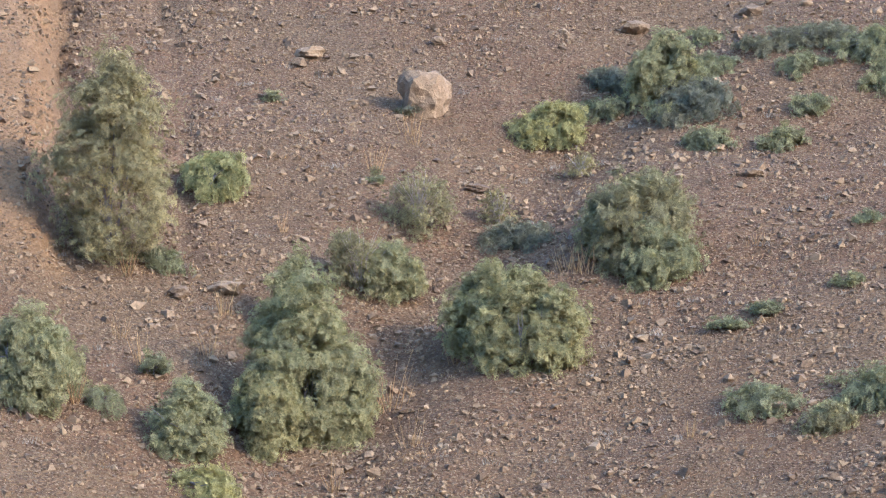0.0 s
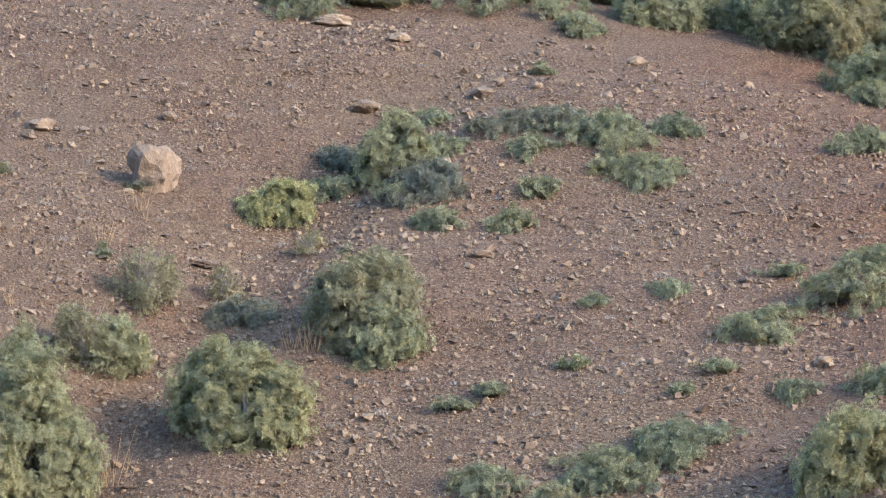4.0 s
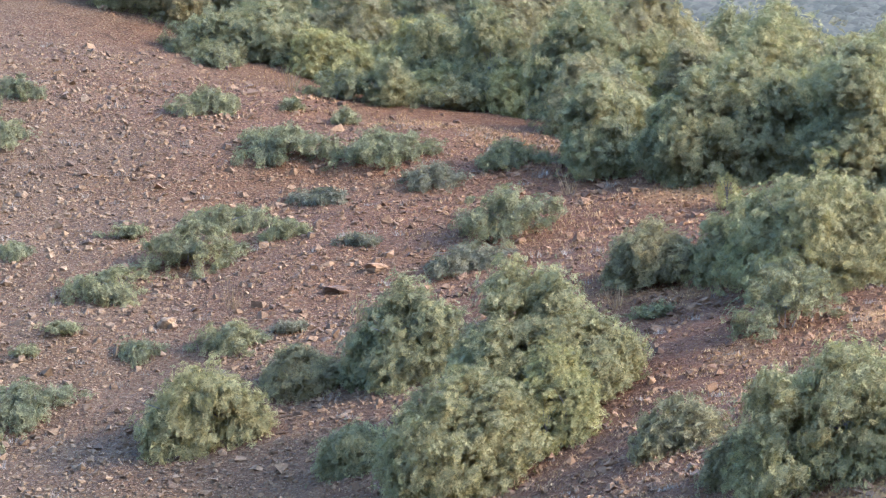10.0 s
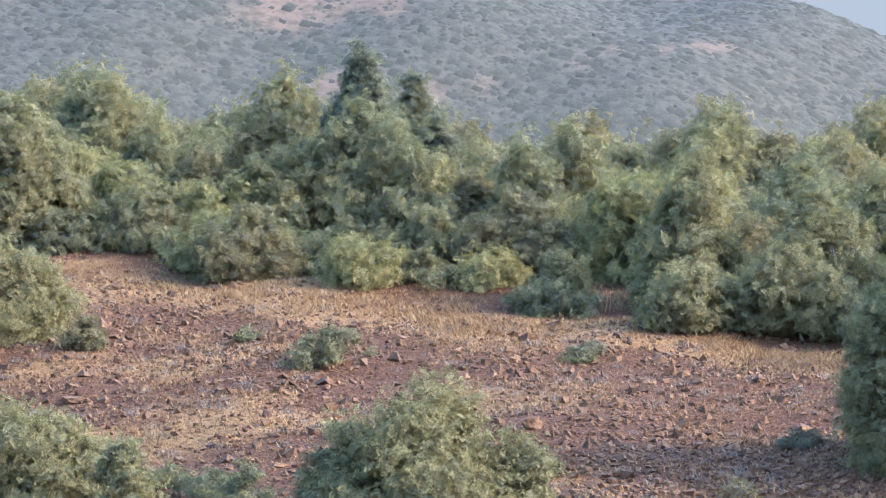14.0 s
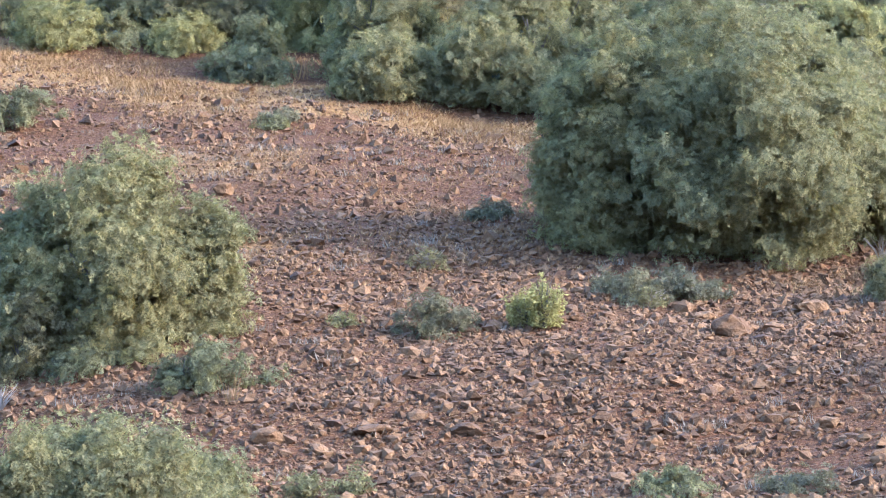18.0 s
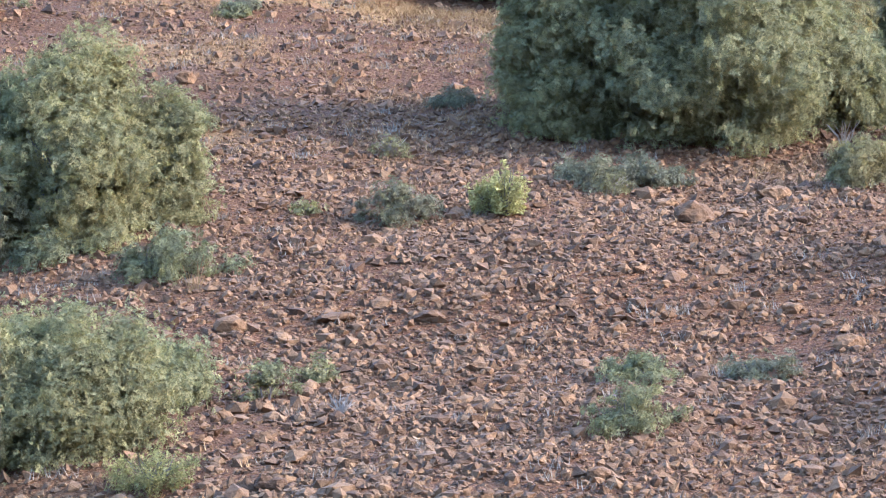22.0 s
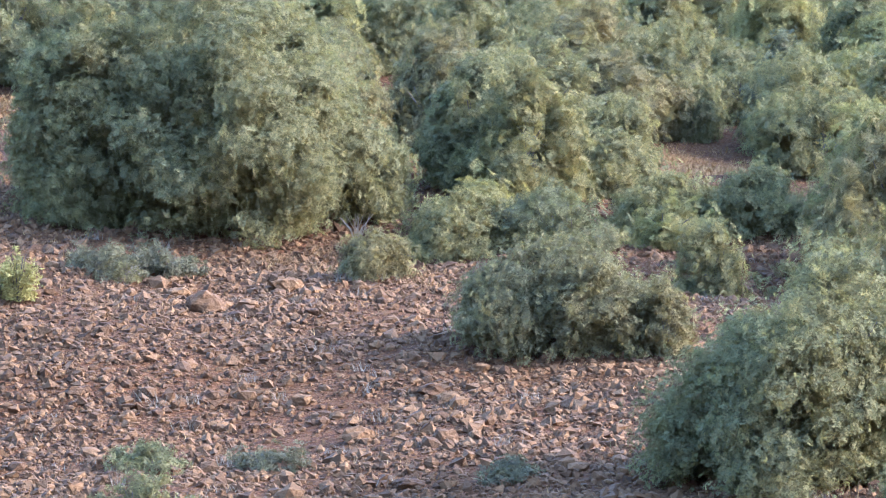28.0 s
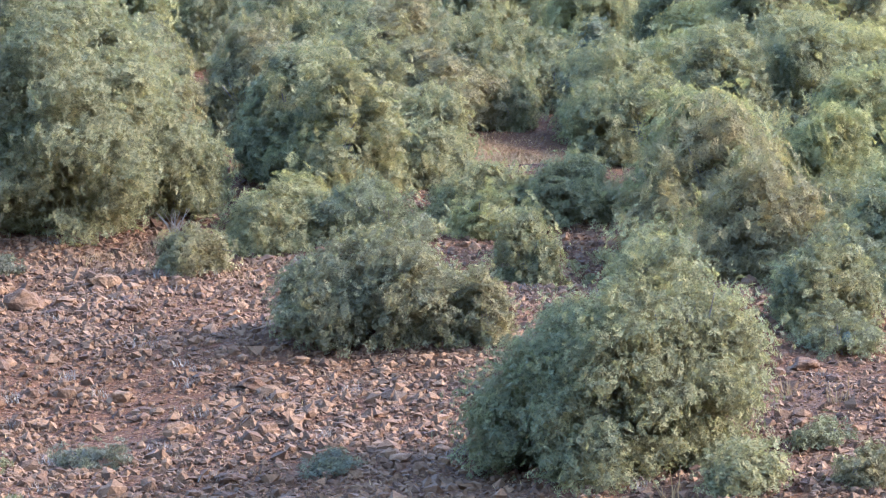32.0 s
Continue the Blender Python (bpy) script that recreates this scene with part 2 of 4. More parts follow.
LEAF = {
    "oak": leaf_material("dark_oak_leaves", (0.112, 0.097, 0.046), (0.225, 0.187, 0.084), (0.291, 0.232, 0.102)),
    "light": leaf_material("bright_green_leaves", (0.138, 0.119, 0.044), (0.265, 0.216, 0.081), (0.338, 0.268, 0.102)),
    "grey": leaf_material("grey_green_leaves", (0.117, 0.092, 0.043), (0.213, 0.165, 0.076), (0.267, 0.206, 0.093)),
    "low": leaf_material("cushion_shrub_leaves", (0.095, 0.083, 0.042), (0.184, 0.157, 0.076), (0.244, 0.200, 0.095)),
    "dull": leaf_material("dull_grey_brown_leaves", (0.091, 0.075, 0.048), (0.143, 0.121, 0.073), (0.178, 0.148, 0.092)),
    "yellow": leaf_material("yellow_green_shoots", (0.208, 0.172, 0.063), (0.347, 0.287, 0.104), (0.434, 0.359, 0.140), 0.4, 26.0, 0.60),
    "rust": leaf_material("rusty_dry_leaves", (0.148, 0.069, 0.049), (0.252, 0.121, 0.083), (0.313, 0.168, 0.116)),
    "fir": leaf_material("blue_green_needles", (0.090, 0.084, 0.049), (0.165, 0.148, 0.085), (0.212, 0.185, 0.108)),
}


# ---- the lie of the land: height as a function of bearing and range from the eye ----
EYE = 1.6
KNOTS = np.radians([-9.0, -5.4, 4.0, 11.4, 16.8, 22.2, 26.9, 31.6, 36.3, 42.0])
FOOT_R = [112, 118, 124, 112, 80, 74, 70, 69, 70, 70]
FOOT_Z = [1.0, 0.8, 2.9, 2.0, -3.1, -2.8, -3.3, -3.2, -2.5, -2.5]
CREST_R = [166, 165, 160, 148, 132, 121, 115, 107, 102, 100]
CREST_Z = [23.2, 22.4, 19.6, 14.0, 10.3, 7.95, 6.35, 4.70, 3.60, 2.60]
WOOD_R = [167, 167, 162, 150, 134, 123, 112, 98, 89, 88]
BACK_R = [205, 200, 195, 185, 175, 165, 160, 155, 150, 150]
BACK_Z = [31.0, 29.5, 26.5, 20.3, 16.1, 14.2, 13.4, 11.8, 10.0, 9.6]
RIDGE = [0.180, 0.178, 0.175, 0.172, 0.162, 0.142, 0.119, 0.100, 0.095, 0.092]


def along(a, values):
    """A value of the plan at a bearing, eased from knot to knot."""
    a = np.asarray(a, float)
    i = np.clip(np.searchsorted(KNOTS, a) - 1, 0, len(KNOTS) - 2)
    f = np.clip((a - KNOTS[i]) / (KNOTS[i + 1] - KNOTS[i]), 0, 1)
    v = np.asarray(values, float)
    m = np.gradient(v, KNOTS)
    h = KNOTS[i + 1] - KNOTS[i]
    return ((2 * f**3 - 3 * f**2 + 1) * v[i] + (f**3 - 2 * f**2 + f) * h * m[i]
            + (3 * f**2 - 2 * f**3) * v[i + 1] + (f**3 - f**2) * h * m[i + 1])


def softmin(a, b, k):
    return -np.logaddexp(-a / k, -b / k) * k


def swell(x, y, size, seed):
    """Smooth rolling unevenness between about -1 and 1."""
    rng = np.random.RandomState(seed)
    out = 0
    for _ in range(7):
        t, p, s = rng.uniform(0, 6.283), rng.uniform(0, 6.283), rng.uniform(0.6, 1.7)
        out = out + np.sin((x * math.cos(t) + y * math.sin(t)) * 6.283 / (size * s) + p)
    return out / 4.0


def height(x, y, rough=True):
    """Height of the ground."""
    x, y = np.asarray(x, float), np.asarray(y, float)
    r = np.hypot(x, y) + 1e-6
    a = np.arctan2(x, y)
    fr, fz, cr, cz, br, bz = (along(a, v) for v in (FOOT_R, FOOT_Z, CREST_R, CREST_Z, BACK_R, BACK_Z))
    s1 = (cz - fz) / (cr - fr)
    s2 = (bz - cz) / (br - cr)
    slope = cz + s1 * (r - cr)
    top = cz + s2 * (r - cr)
    z = softmin(slope, top + 0.9, 1.0)
    z = softmin(z, bz + 2 - 0.30 * (r - br), 2.0)
    valley = -EYE - 9.5 * np.clip(r / 48, 0, 1) ** 2 * (3 - 2 * np.clip(r / 48, 0, 1))
    z = -softmin(-z, -valley, 1.2)
    ridge = along(a, RIDGE) * 960
    far = -8 + (ridge + 8) * np.clip((r - 660) / 300, 0, 1)
    far = softmin(far, ridge + 6 - 0.25 * (r - 960), 8.0) + np.clip((r - 600) / 200, 0, 1) * (9 * swell(x, y, 200, 5) + 4 * swell(x, y, 70, 6))
    far = np.where(r > 1600, np.maximum(far, -30), far)
    z = -softmin(-z, -far, 3.0)
    if rough:
        near = np.clip((r - 55) / 12, 0, 1) * np.clip((260 - r) / 40, 0, 1)
        z = z + near * (0.22 * swell(x, y, 14, 1) + 0.10 * swell(x, y, 5, 2) + 0.035 * swell(x, y, 1.9, 3))
        z = z + gullies(x, y, r, a) * near
    return z + EYE


def ridge_bare(x, y):
    """Where the far ridge is bare earth, 0 to 1: patches and thin ledges."""
    u, v = x * 0.93 + y * 0.36, (y * 0.93 - x * 0.36) * 1.0
    patch = swell(u, v * 2.2, 120, 31) + 0.7 * swell(u, v * 1.8, 34, 32) + 0.4 * swell(u, v, 12, 34)
    return np.clip((patch - 0.75) / 0.45, 0, 1)


def gullies(x, y, r, a):
    """Rain gullies and the cut bank at the hill's steep end, and the gully that holds the row of shrubs."""
    d = np.degrees(a)
    u1 = d + 4.35 + 0.014 * (r - 140) + 0.10 * np.sin(r * 0.35) + 0.05 * np.sin(r * 1.1)
    u2 = d + 3.05 + 0.020 * (r - 140) + 0.09 * np.sin(r * 0.28 + 1)
    g = -0.55 * np.exp(-(u1 / 0.12) ** 2) - 0.40 * np.exp(-(u2 / 0.13) ** 2)
    g = g * (0.8 + 0.45 * swell(x, y, 6, 9))
    g = g * np.clip((r - 132) / 8, 0, 1)
    bank = 1.6 * np.clip((-4.55 - d) / 0.35, 0, 1) * np.clip((r - 128) / 10, 0, 1)
    u = d + 1.5 - 0.137 * (r - 124) + 0.12 * np.sin(r * 0.4)
    side = np.where(u > 0, u / 1.7, -u / 2.6)
    hollow = -0.95 * (1 - np.clip(side, 0, 1) ** 2 * (3 - 2 * np.clip(side, 0, 1))) * np.clip((r - 117) / 7, 0, 1) * np.clip((160 - r) / 10, 0, 1)
    return g + bank + hollow


# ---- mesh helpers ----
def mesh_of(name, verts, faces, *mats, index=None, smooth=False):
    me = bpy.data.meshes.new(name)
    me.from_pydata(np.asarray(verts, float), [], faces)
    for m in mats:
        me.materials.append(m)
    if index is not None:
        me.polygons.foreach_set("material_index", np.asarray(index, np.int32))
    if smooth:
        me.polygons.foreach_set("use_smooth", np.ones(len(me.polygons), bool))
    me.update()
    return me


def part(name, me, parent, label=""):
    ob = new(name, me)
    ob.parent = parent
    return tagged(ob, label)


def unit(v):
    return v / np.maximum(np.linalg.norm(v, axis=-1, keepdims=True), 1e-9)


def leaves(rng, at, out, size, slim=0.68, scatter=0.6):
    """Folded lozenge leaves at the points, facing roughly outwards."""
    n = len(at)
    face = unit(out + scatter * rng.normal(size=(n, 3)) + np.array([0, 0, 0.25]))
    side = unit(np.cross(face, rng.normal(size=(n, 3))))
    run = np.cross(side, face)
    s = (size * rng.uniform(0.65, 1.35, n))[:, None]
    v = np.empty((n, 4, 3))
    v[:, 0] = at - run * s * 0.5
    v[:, 1] = at + side * s * slim * 0.5 + face * s * 0.10
    v[:, 2] = at + run * s * 0.5
    v[:, 3] = at - side * s * slim * 0.5 + face * s * 0.10
    return v.reshape(-1, 3), np.arange(n * 4).reshape(-1, 4)


def tube(points, radii, sides=4):
    """A tapering round limb along a line of points."""
    points = [Vector(p) for p in points]
    verts, faces = [], []
    for i, (p, r) in enumerate(zip(points, radii)):
        way = (points[min(i + 1, len(points) - 1)] - points[max(i - 1, 0)]).normalized()
        a = way.orthogonal().normalized()
        b = way.cross(a)
        for k in range(sides):
            t = 2 * math.pi * k / sides
            verts.append(p + (a * math.cos(t) + b * math.sin(t)) * r)
    for i in range(len(points) - 1):
        for k in range(sides):
            k2 = (k + 1) % sides
            faces.append((i * sides + k, i * sides + k2, (i + 1) * sides + k2, (i + 1) * sides + k))
    return verts, faces


def limbs(rng, w, h, count, thick, reach=0.36, turn=0.0):
    """Stems that fork outwards from the foot of a shrub."""
    verts, faces = [], []
    for k in range(count):
        t = turn + 6.283 * (k + rng.uniform(0, 0.8)) / max(count, 3)
        far = w * reach * rng.uniform(0.3, 0.75)
        up = h * rng.uniform(0.38, 0.62)
        tip = np.array([math.cos(t) * far, math.sin(t) * far, up])
        mid = tip * 0.5 + rng.normal(size=3) * 0.05 * w
        foot = np.array([math.cos(t) * 0.03 * w, math.sin(t) * 0.03 * w, -0.15])
        sets = [([foot, mid, tip], [thick, thick * 0.65, thick * 0.25])]
        for _ in range(2):
            end = tip + rng.normal(size=3) * np.array([0.13 * w, 0.13 * w, 0.08 * h])
            sets.append(([mid, (mid + end) / 2 + rng.normal(size=3) * 0.03 * w, end], [thick * 0.5, thick * 0.3, thick * 0.12]))
        for pts, rad in sets:
            v, f = tube(pts, rad)
            faces += [tuple(i + len(verts) for i in q) for q in f]
            verts += [tuple(p) for p in v]
    return verts, faces


def ball(subdivisions):
    bm = bmesh.new()
    bmesh.ops.create_icosphere(bm, subdivisions=subdivisions, radius=1)
    v, f = np.array([p.co[:] for p in bm.verts]), np.array([[p.index for p in q.verts] for q in bm.faces])
    bm.free()
    return v, f


BALL_V, BALL_F = ball(1)
CORE_V, CORE_F = ball(2)


def crown(rng, w, h, kind, leaf, cover=1.0, low=0.04, solid=True, puff=0.40):
    """Leafy crown: many uneven puffs over a dome, each with a dense inner mass and loose leaves outside."""
    r = w / 2
    lean = rng.normal(0, 0.06 * w, 2)
    puff = puff * (w / 3) ** 0.35
    dome = 2 * math.pi * r * (0.45 * r + 0.55 * h)
    lobes = int(np.clip(2.1 * dome / (math.pi * puff**2), 18, 420))
    spin = rng.uniform(0, 6.283)
    flat_kind = kind in ("low", "flat")
    if flat_kind:
        lobes = int(np.clip(1.9 * r * r / puff**2, 9, 60))
    c, sizes = [], []
    ph = rng.uniform(0, 6.283, 6)
    domes = [(0.0, 0.0, r, h)]
    if w > 1.3 and kind not in ("airy", "fir") and not flat_kind:
        domes = [(0.0, 0.0, 0.84 * r, h)]
        for k in range(3 if w < 3 else 5):
            t, far = spin + 2.4 * k + rng.normal(0, 0.3), rng.uniform(0.42, 0.62) * r
            domes.append((math.cos(t) * far, math.sin(t) * far, rng.uniform(0.42, 0.56) * r, h * rng.uniform(0.55, 0.95)))
    share = np.array([q[2] * (q[2] + 2 * q[3]) for q in domes])
    share = share / share.sum()
    lobes = int(min(lobes * (1.0 if len(domes) == 1 else 1.7), 560))
    for k in range(lobes):
        t = spin + 2.39996 * k + rng.normal(0, 0.25)
        size = puff * float(np.clip(rng.lognormal(0, 0.38), 0.4, 1.9))
        if flat_kind:
            edge = 1 + 0.26 * math.sin(2 * t + ph[0]) + 0.20 * math.sin(3 * t + ph[1])
            far = math.sqrt((k + 0.5) / lobes) * rng.uniform(0.8, 1.12)
            q = np.array([math.cos(t), math.sin(t)]) * max(far * r * edge - 0.5 * size, 0)
            up = rng.uniform(0.30, 1.05) * (1 - 0.55 * far * far)
            z = h * up - size * 0.6
        else:
            u = rng.uniform(0, 1) if len(domes) > 1 else float(np.clip((k + 0.5) / lobes + rng.normal(0, 0.04), 0, 1))
            ox, oy, rr, hh = domes[rng.choice(len(domes), p=share)]
            up, flat = u**0.86, max(0.0, 1 - u**2.5) ** 0.46 * (0.66 + 0.34 * min(1.0, u / 0.30))
            if kind == "fir":
                flat = (1 - u) ** 0.8 + 0.06
            edge = 1.0 + 0.08 * math.sin(2 * t + ph[0] + 2 * up) + 0.08 * math.sin(3 * t + ph[1] - 3 * up) + 0.07 * math.sin(7 * t + ph[2] + 5 * up)
            tall = 1.0 + 0.10 * math.sin(t + ph[3]) + 0.09 * math.sin(3 * t + ph[4]) + 0.05 * math.sin(8 * t + ph[5])
            d = rng.uniform(0.74, 1.06) if k % 5 else rng.uniform(0.45, 0.75)
            q = np.array([math.cos(t), math.sin(t)]) * max(flat * d * rr * edge - size * 0.5, 0) + np.array([ox, oy])
            z = hh * (low + (1 - low) * up * tall * rng.uniform(0.84, 1.0)) - size * 0.55
        c.append((q[0] + lean[0] * up, q[1] + lean[1] * up, max(z, size * 0.2)))
        sizes.append(size)
    c, sizes = np.array(c), np.array(sizes)
    squash = np.array([1.0, 1.0, 0.78])
    count = (cover * (3.8 if len(domes) == 1 else 2.9) * math.pi * sizes**2 / (leaf * leaf * 0.36)).astype(int) // 3 + 6
    which = np.repeat(np.arange(lobes), count)
    mid = np.array([0, 0, h * 0.30])
    d = unit(unit(rng.normal(size=(len(which), 3))) + 0.7 * unit(c - mid)[which] + np.array([0, 0, 0.22]))
    reach = np.where(rng.uniform(0, 1, len(which)) < 0.10, rng.uniform(1.2, 1.75, len(which)), rng.normal(0.95, 0.24, len(which)))
    at = c[which] + d * (sizes[which] * reach)[:, None] * squash
    keep = at[:, 2] > 0.0
    lv, lf = leaves(rng, at[keep], d[keep], leaf)
    if not solid:
        return lv, lf.tolist()
    lump = 0.70 + 0.15 * rng.normal(size=(lobes, len(BALL_V)))
    vs = c[:, None] + BALL_V[None] * squash * (sizes[:, None] * lump)[..., None]
    fs = BALL_F[None] + (np.arange(lobes) * len(BALL_V))[:, None, None]
    # two solid balls added mid-crown, to close gaps with that shade colour
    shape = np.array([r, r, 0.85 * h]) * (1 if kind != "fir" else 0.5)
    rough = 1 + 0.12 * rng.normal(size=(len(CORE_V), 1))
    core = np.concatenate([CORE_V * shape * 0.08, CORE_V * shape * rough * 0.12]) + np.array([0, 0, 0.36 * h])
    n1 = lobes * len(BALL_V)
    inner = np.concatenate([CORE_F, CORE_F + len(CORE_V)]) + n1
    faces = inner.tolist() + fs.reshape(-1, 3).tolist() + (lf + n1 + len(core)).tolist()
    return np.concatenate([vs.reshape(-1, 3), core, lv]), faces


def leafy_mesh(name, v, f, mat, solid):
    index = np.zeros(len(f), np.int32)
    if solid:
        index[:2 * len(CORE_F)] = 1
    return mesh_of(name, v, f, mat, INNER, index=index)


def spiky(rng, w, h, shoots, leaf):
    """A clump of upright leafy shoots."""
    at, out = [], []
    for _ in range(shoots):
        t, d = rng.uniform(0, 6.283), rng.uniform(0, 1) ** 0.6
        foot = np.array([math.cos(t), math.sin(t), 0]) * d * w * 0.30
        tip = np.array([math.cos(t), math.sin(t), 0]) * d * w * 0.48 + np.array([0, 0, h * rng.uniform(0.62, 1.0) * (1 - 0.35 * d)])
        n = 46
        f = rng.uniform(0.12, 1, (n, 1))
        at.append(foot + (tip - foot) * f + rng.normal(size=(n, 3)) * 0.035 * w)
        out.append(unit(rng.normal(size=(n, 3)) + np.array([0, 0, 0.7])))
    return leaves(rng, np.concatenate(at), np.concatenate(out), leaf, 0.4, 0.4)


def twigs(rng, w, h, count, thick):
    verts, faces = [], []
    for _ in range(count):
        t, d = rng.uniform(0, 6.283), rng.uniform(0.2, 1)
        tip = np.array([math.cos(t) * d * w * 0.5, math.sin(t) * d * w * 0.5, h * rng.uniform(0.5, 1)])
        mid = tip * np.array([0.35, 0.35, 0.55]) + rng.normal(size=3) * 0.04 * w
        v, f = tube([(0, 0, -0.05), mid, tip], [thick, thick * 0.7, thick * 0.3], 3)
        faces += [tuple(i + len(verts) for i in q) for q in f]
        verts += [tuple(p) for p in v]
    return verts, faces


# ---- the ground, one sheet from underfoot to the far ridge ----
def straw_cover(x, y, r, a):
    """How thickly dry grass grows at a place, 0 to about 1.5."""
    d = np.degrees(a)
    cr = along(np.clip(a, KNOTS[0], KNOTS[-1]), CREST_R)
    edge = 2.4 * np.exp(-((r - cr + 0.5) / 2.4) ** 2) * np.clip((d - 15) / 5, 0.15, 1) * np.clip((d - 7) / 4, 0, 1)
    middle = 1.0 * np.exp(-((d - 18.5) / 5.0) ** 2) * np.clip((r - 90) / 8, 0, 1) * np.clip((cr + 4 - r) / 4, 0, 1)
    lip = 0.9 * np.exp(-((d + 0.4 - 0.137 * (r - 124)) / 0.45) ** 2) * np.clip((r - 119) / 4, 0, 1) * np.clip((142 - r) / 6, 0, 1)
    behind = 1.0 * np.clip((r - cr) / 3, 0, 1) * np.clip((cr + 12 - r) / 6, 0, 1) * np.clip((d - 20) / 4, 0, 1)
    shade = 0.75 * np.exp(-(((d - 26.6) / 1.9) ** 2)) * np.exp(-(((r - 104) / 5.0) ** 2))
    want = 0.07 + middle + lip + behind + shade
    belt = edge * np.clip(0.55 + 0.6 * swell(x, y, 7, 43) + 0.3 * swell(x, y, 2.2, 44), 0, 1.2)
    return belt + want * np.clip(0.38 + 1.0 * swell(x, y, 8, 41) + 0.45 * swell(x, y, 2.6, 42), 0, 1.4) * np.clip((260 - r) / 30, 0, 1)


def build_ground():
    wedge = np.linspace(-8.5, 41.5, 330)
    rest = np.linspace(41.5, 351.5, 64)[1:-1]
    bearing = np.radians(np.concatenate([wedge, rest]))
    rings = np.concatenate([np.linspace(0.5, 58, 16), np.arange(60, 125, 0.6), np.arange(125, 215, 0.8), np.linspace(216, 380, 30), np.linspace(390, 640, 12), np.linspace(650, 990, 90), np.geomspace(1000, 4200, 24)])
    a, r = np.meshgrid(bearing, rings)
    plan = np.where(a > math.pi, a - 2 * math.pi, a)
    wrapped = np.clip(plan, KNOTS[0], KNOTS[-1])
    x, y = r * np.sin(a), r * np.cos(a)
    z = height(r * np.sin(wrapped), r * np.cos(wrapped))
    verts = np.stack([x, y, z], -1).reshape(-1, 3)
    m = len(bearing)
    i, j = np.meshgrid(np.arange(len(rings) - 1), np.arange(m), indexing="ij")
    k = (j + 1) % m
    faces = np.stack([i * m + j, (i + 1) * m + j, (i + 1) * m + k, i * m + k], -1).reshape(-1, 4)
    far = (r[:-1] > 300).reshape(-1).astype(np.int32)
    verts = np.concatenate([verts, [(0.0, 0.0, float(height(0.0, 0.0)))]])
    hub = [(len(verts) - 1, q, (q + 1) % m) for q in range(m)]
    far = np.concatenate([far, np.zeros(m, np.int32)])
    me = mesh_of("ground", verts, faces.tolist() + hub, SOIL, FAR_SOIL, index=far, smooth=True)
    straw = np.append(straw_cover(x, y, r, plan).reshape(-1), 0.0)
    me.attributes.new("straw", "FLOAT", "POINT").data.foreach_set("value", straw.astype(np.float32))
    d = np.degrees(plan)
    clay = np.clip((-4.35 - d) / 0.3, 0, 1) * np.clip((r - 131) / 3, 0, 1) * np.clip((175 - r) / 8, 0, 1)
    me.attributes.new("bare", "FLOAT", "POINT").data.foreach_set("value", np.append((ridge_bare(x, y) * (r > 500)).reshape(-1), 0.0).astype(np.float32))
    me.attributes.new("bank", "FLOAT", "POINT").data.foreach_set("value", np.append(clay.reshape(-1), 0.0).astype(np.float32))
    return tagged(new("ground", me), "stony red-brown hillside soil rising to a scrub-covered ridge", "ground", kind="structure")


GROUND = build_ground()


def lie(x, y):
    return float(height(x, y))


# ---- the pale sky low over the horizon, all round ----
def build_backdrop():
    m = bpy.data.materials.new("hazy_low_sky")
    m.use_nodes = True
    n = m.node_tree.nodes
    glow = n.new("ShaderNodeEmission")
    glow.inputs["Color"].default_value, glow.inputs["Strength"].default_value = (1.0, 0.87, 0.66, 1), 0.084
    m.node_tree.links.new(glow.outputs[0], n["Material Output"].inputs["Surface"])
    turns = 96
    t = np.arange(turns) * 2 * math.pi / turns
    ring = [np.stack([4150 * np.sin(t), 4150 * np.cos(t), 0 * t + z], -1) for z in (-200, 1000)]
    faces = [(k, (k + 1) % turns, turns + (k + 1) % turns, turns + k) for k in range(turns)]
    tagged(new("backdrop", mesh_of("backdrop", np.concatenate(ring), faces, m)), "pale hazy sky low over the horizon", "sky", kind="structure")


build_backdrop()


# ---- plants ----
KINDS = {
    "stalk": ("dry_stalk_tuft", "tall thin straw-coloured dry grass stalks", "dry grass"),
    "oak": ("oak_shrub", "dense dark green evergreen oak shrub on stony soil", "shrub"),
    "light": ("leafy_shrub", "bright yellowish green leafy shrub among darker bushes", "shrub"),
    "grey": ("grey_shrub", "rounded grey-green twiggy shrub on dry soil", "shrub"),
    "low": ("cushion_shrub", "low spreading green cushion shrub among stones", "shrub"),
    "flat": ("ground_shrub", "flat dark grey-green shrub hugging stony ground", "shrub"),
    "twig": ("twiggy_shrub", "thin sparse pale twiggy shrub on red soil", "shrub"),
    "airy": ("slender_tree", "slender feathery grey-green young tree", "tree"),
    "fir": ("conifer_tree", "pointed dark conifer rising above oak scrub", "tree"),
    "spike": ("broom_shrub", "upright yellow-green broom shrub with dense shoots", "shrub"),
    "yellow": ("broom_shrub", "bright yellow-green upright shrub on broken stones", "shrub"),
    "rust": ("dry_shrub", "rusty brown dried shrub among green oaks", "shrub"),
    "dead": ("dead_branch_heap", "bleached dry dead branches lying on red soil", "dead branches"),
}
SERIAL = [0]


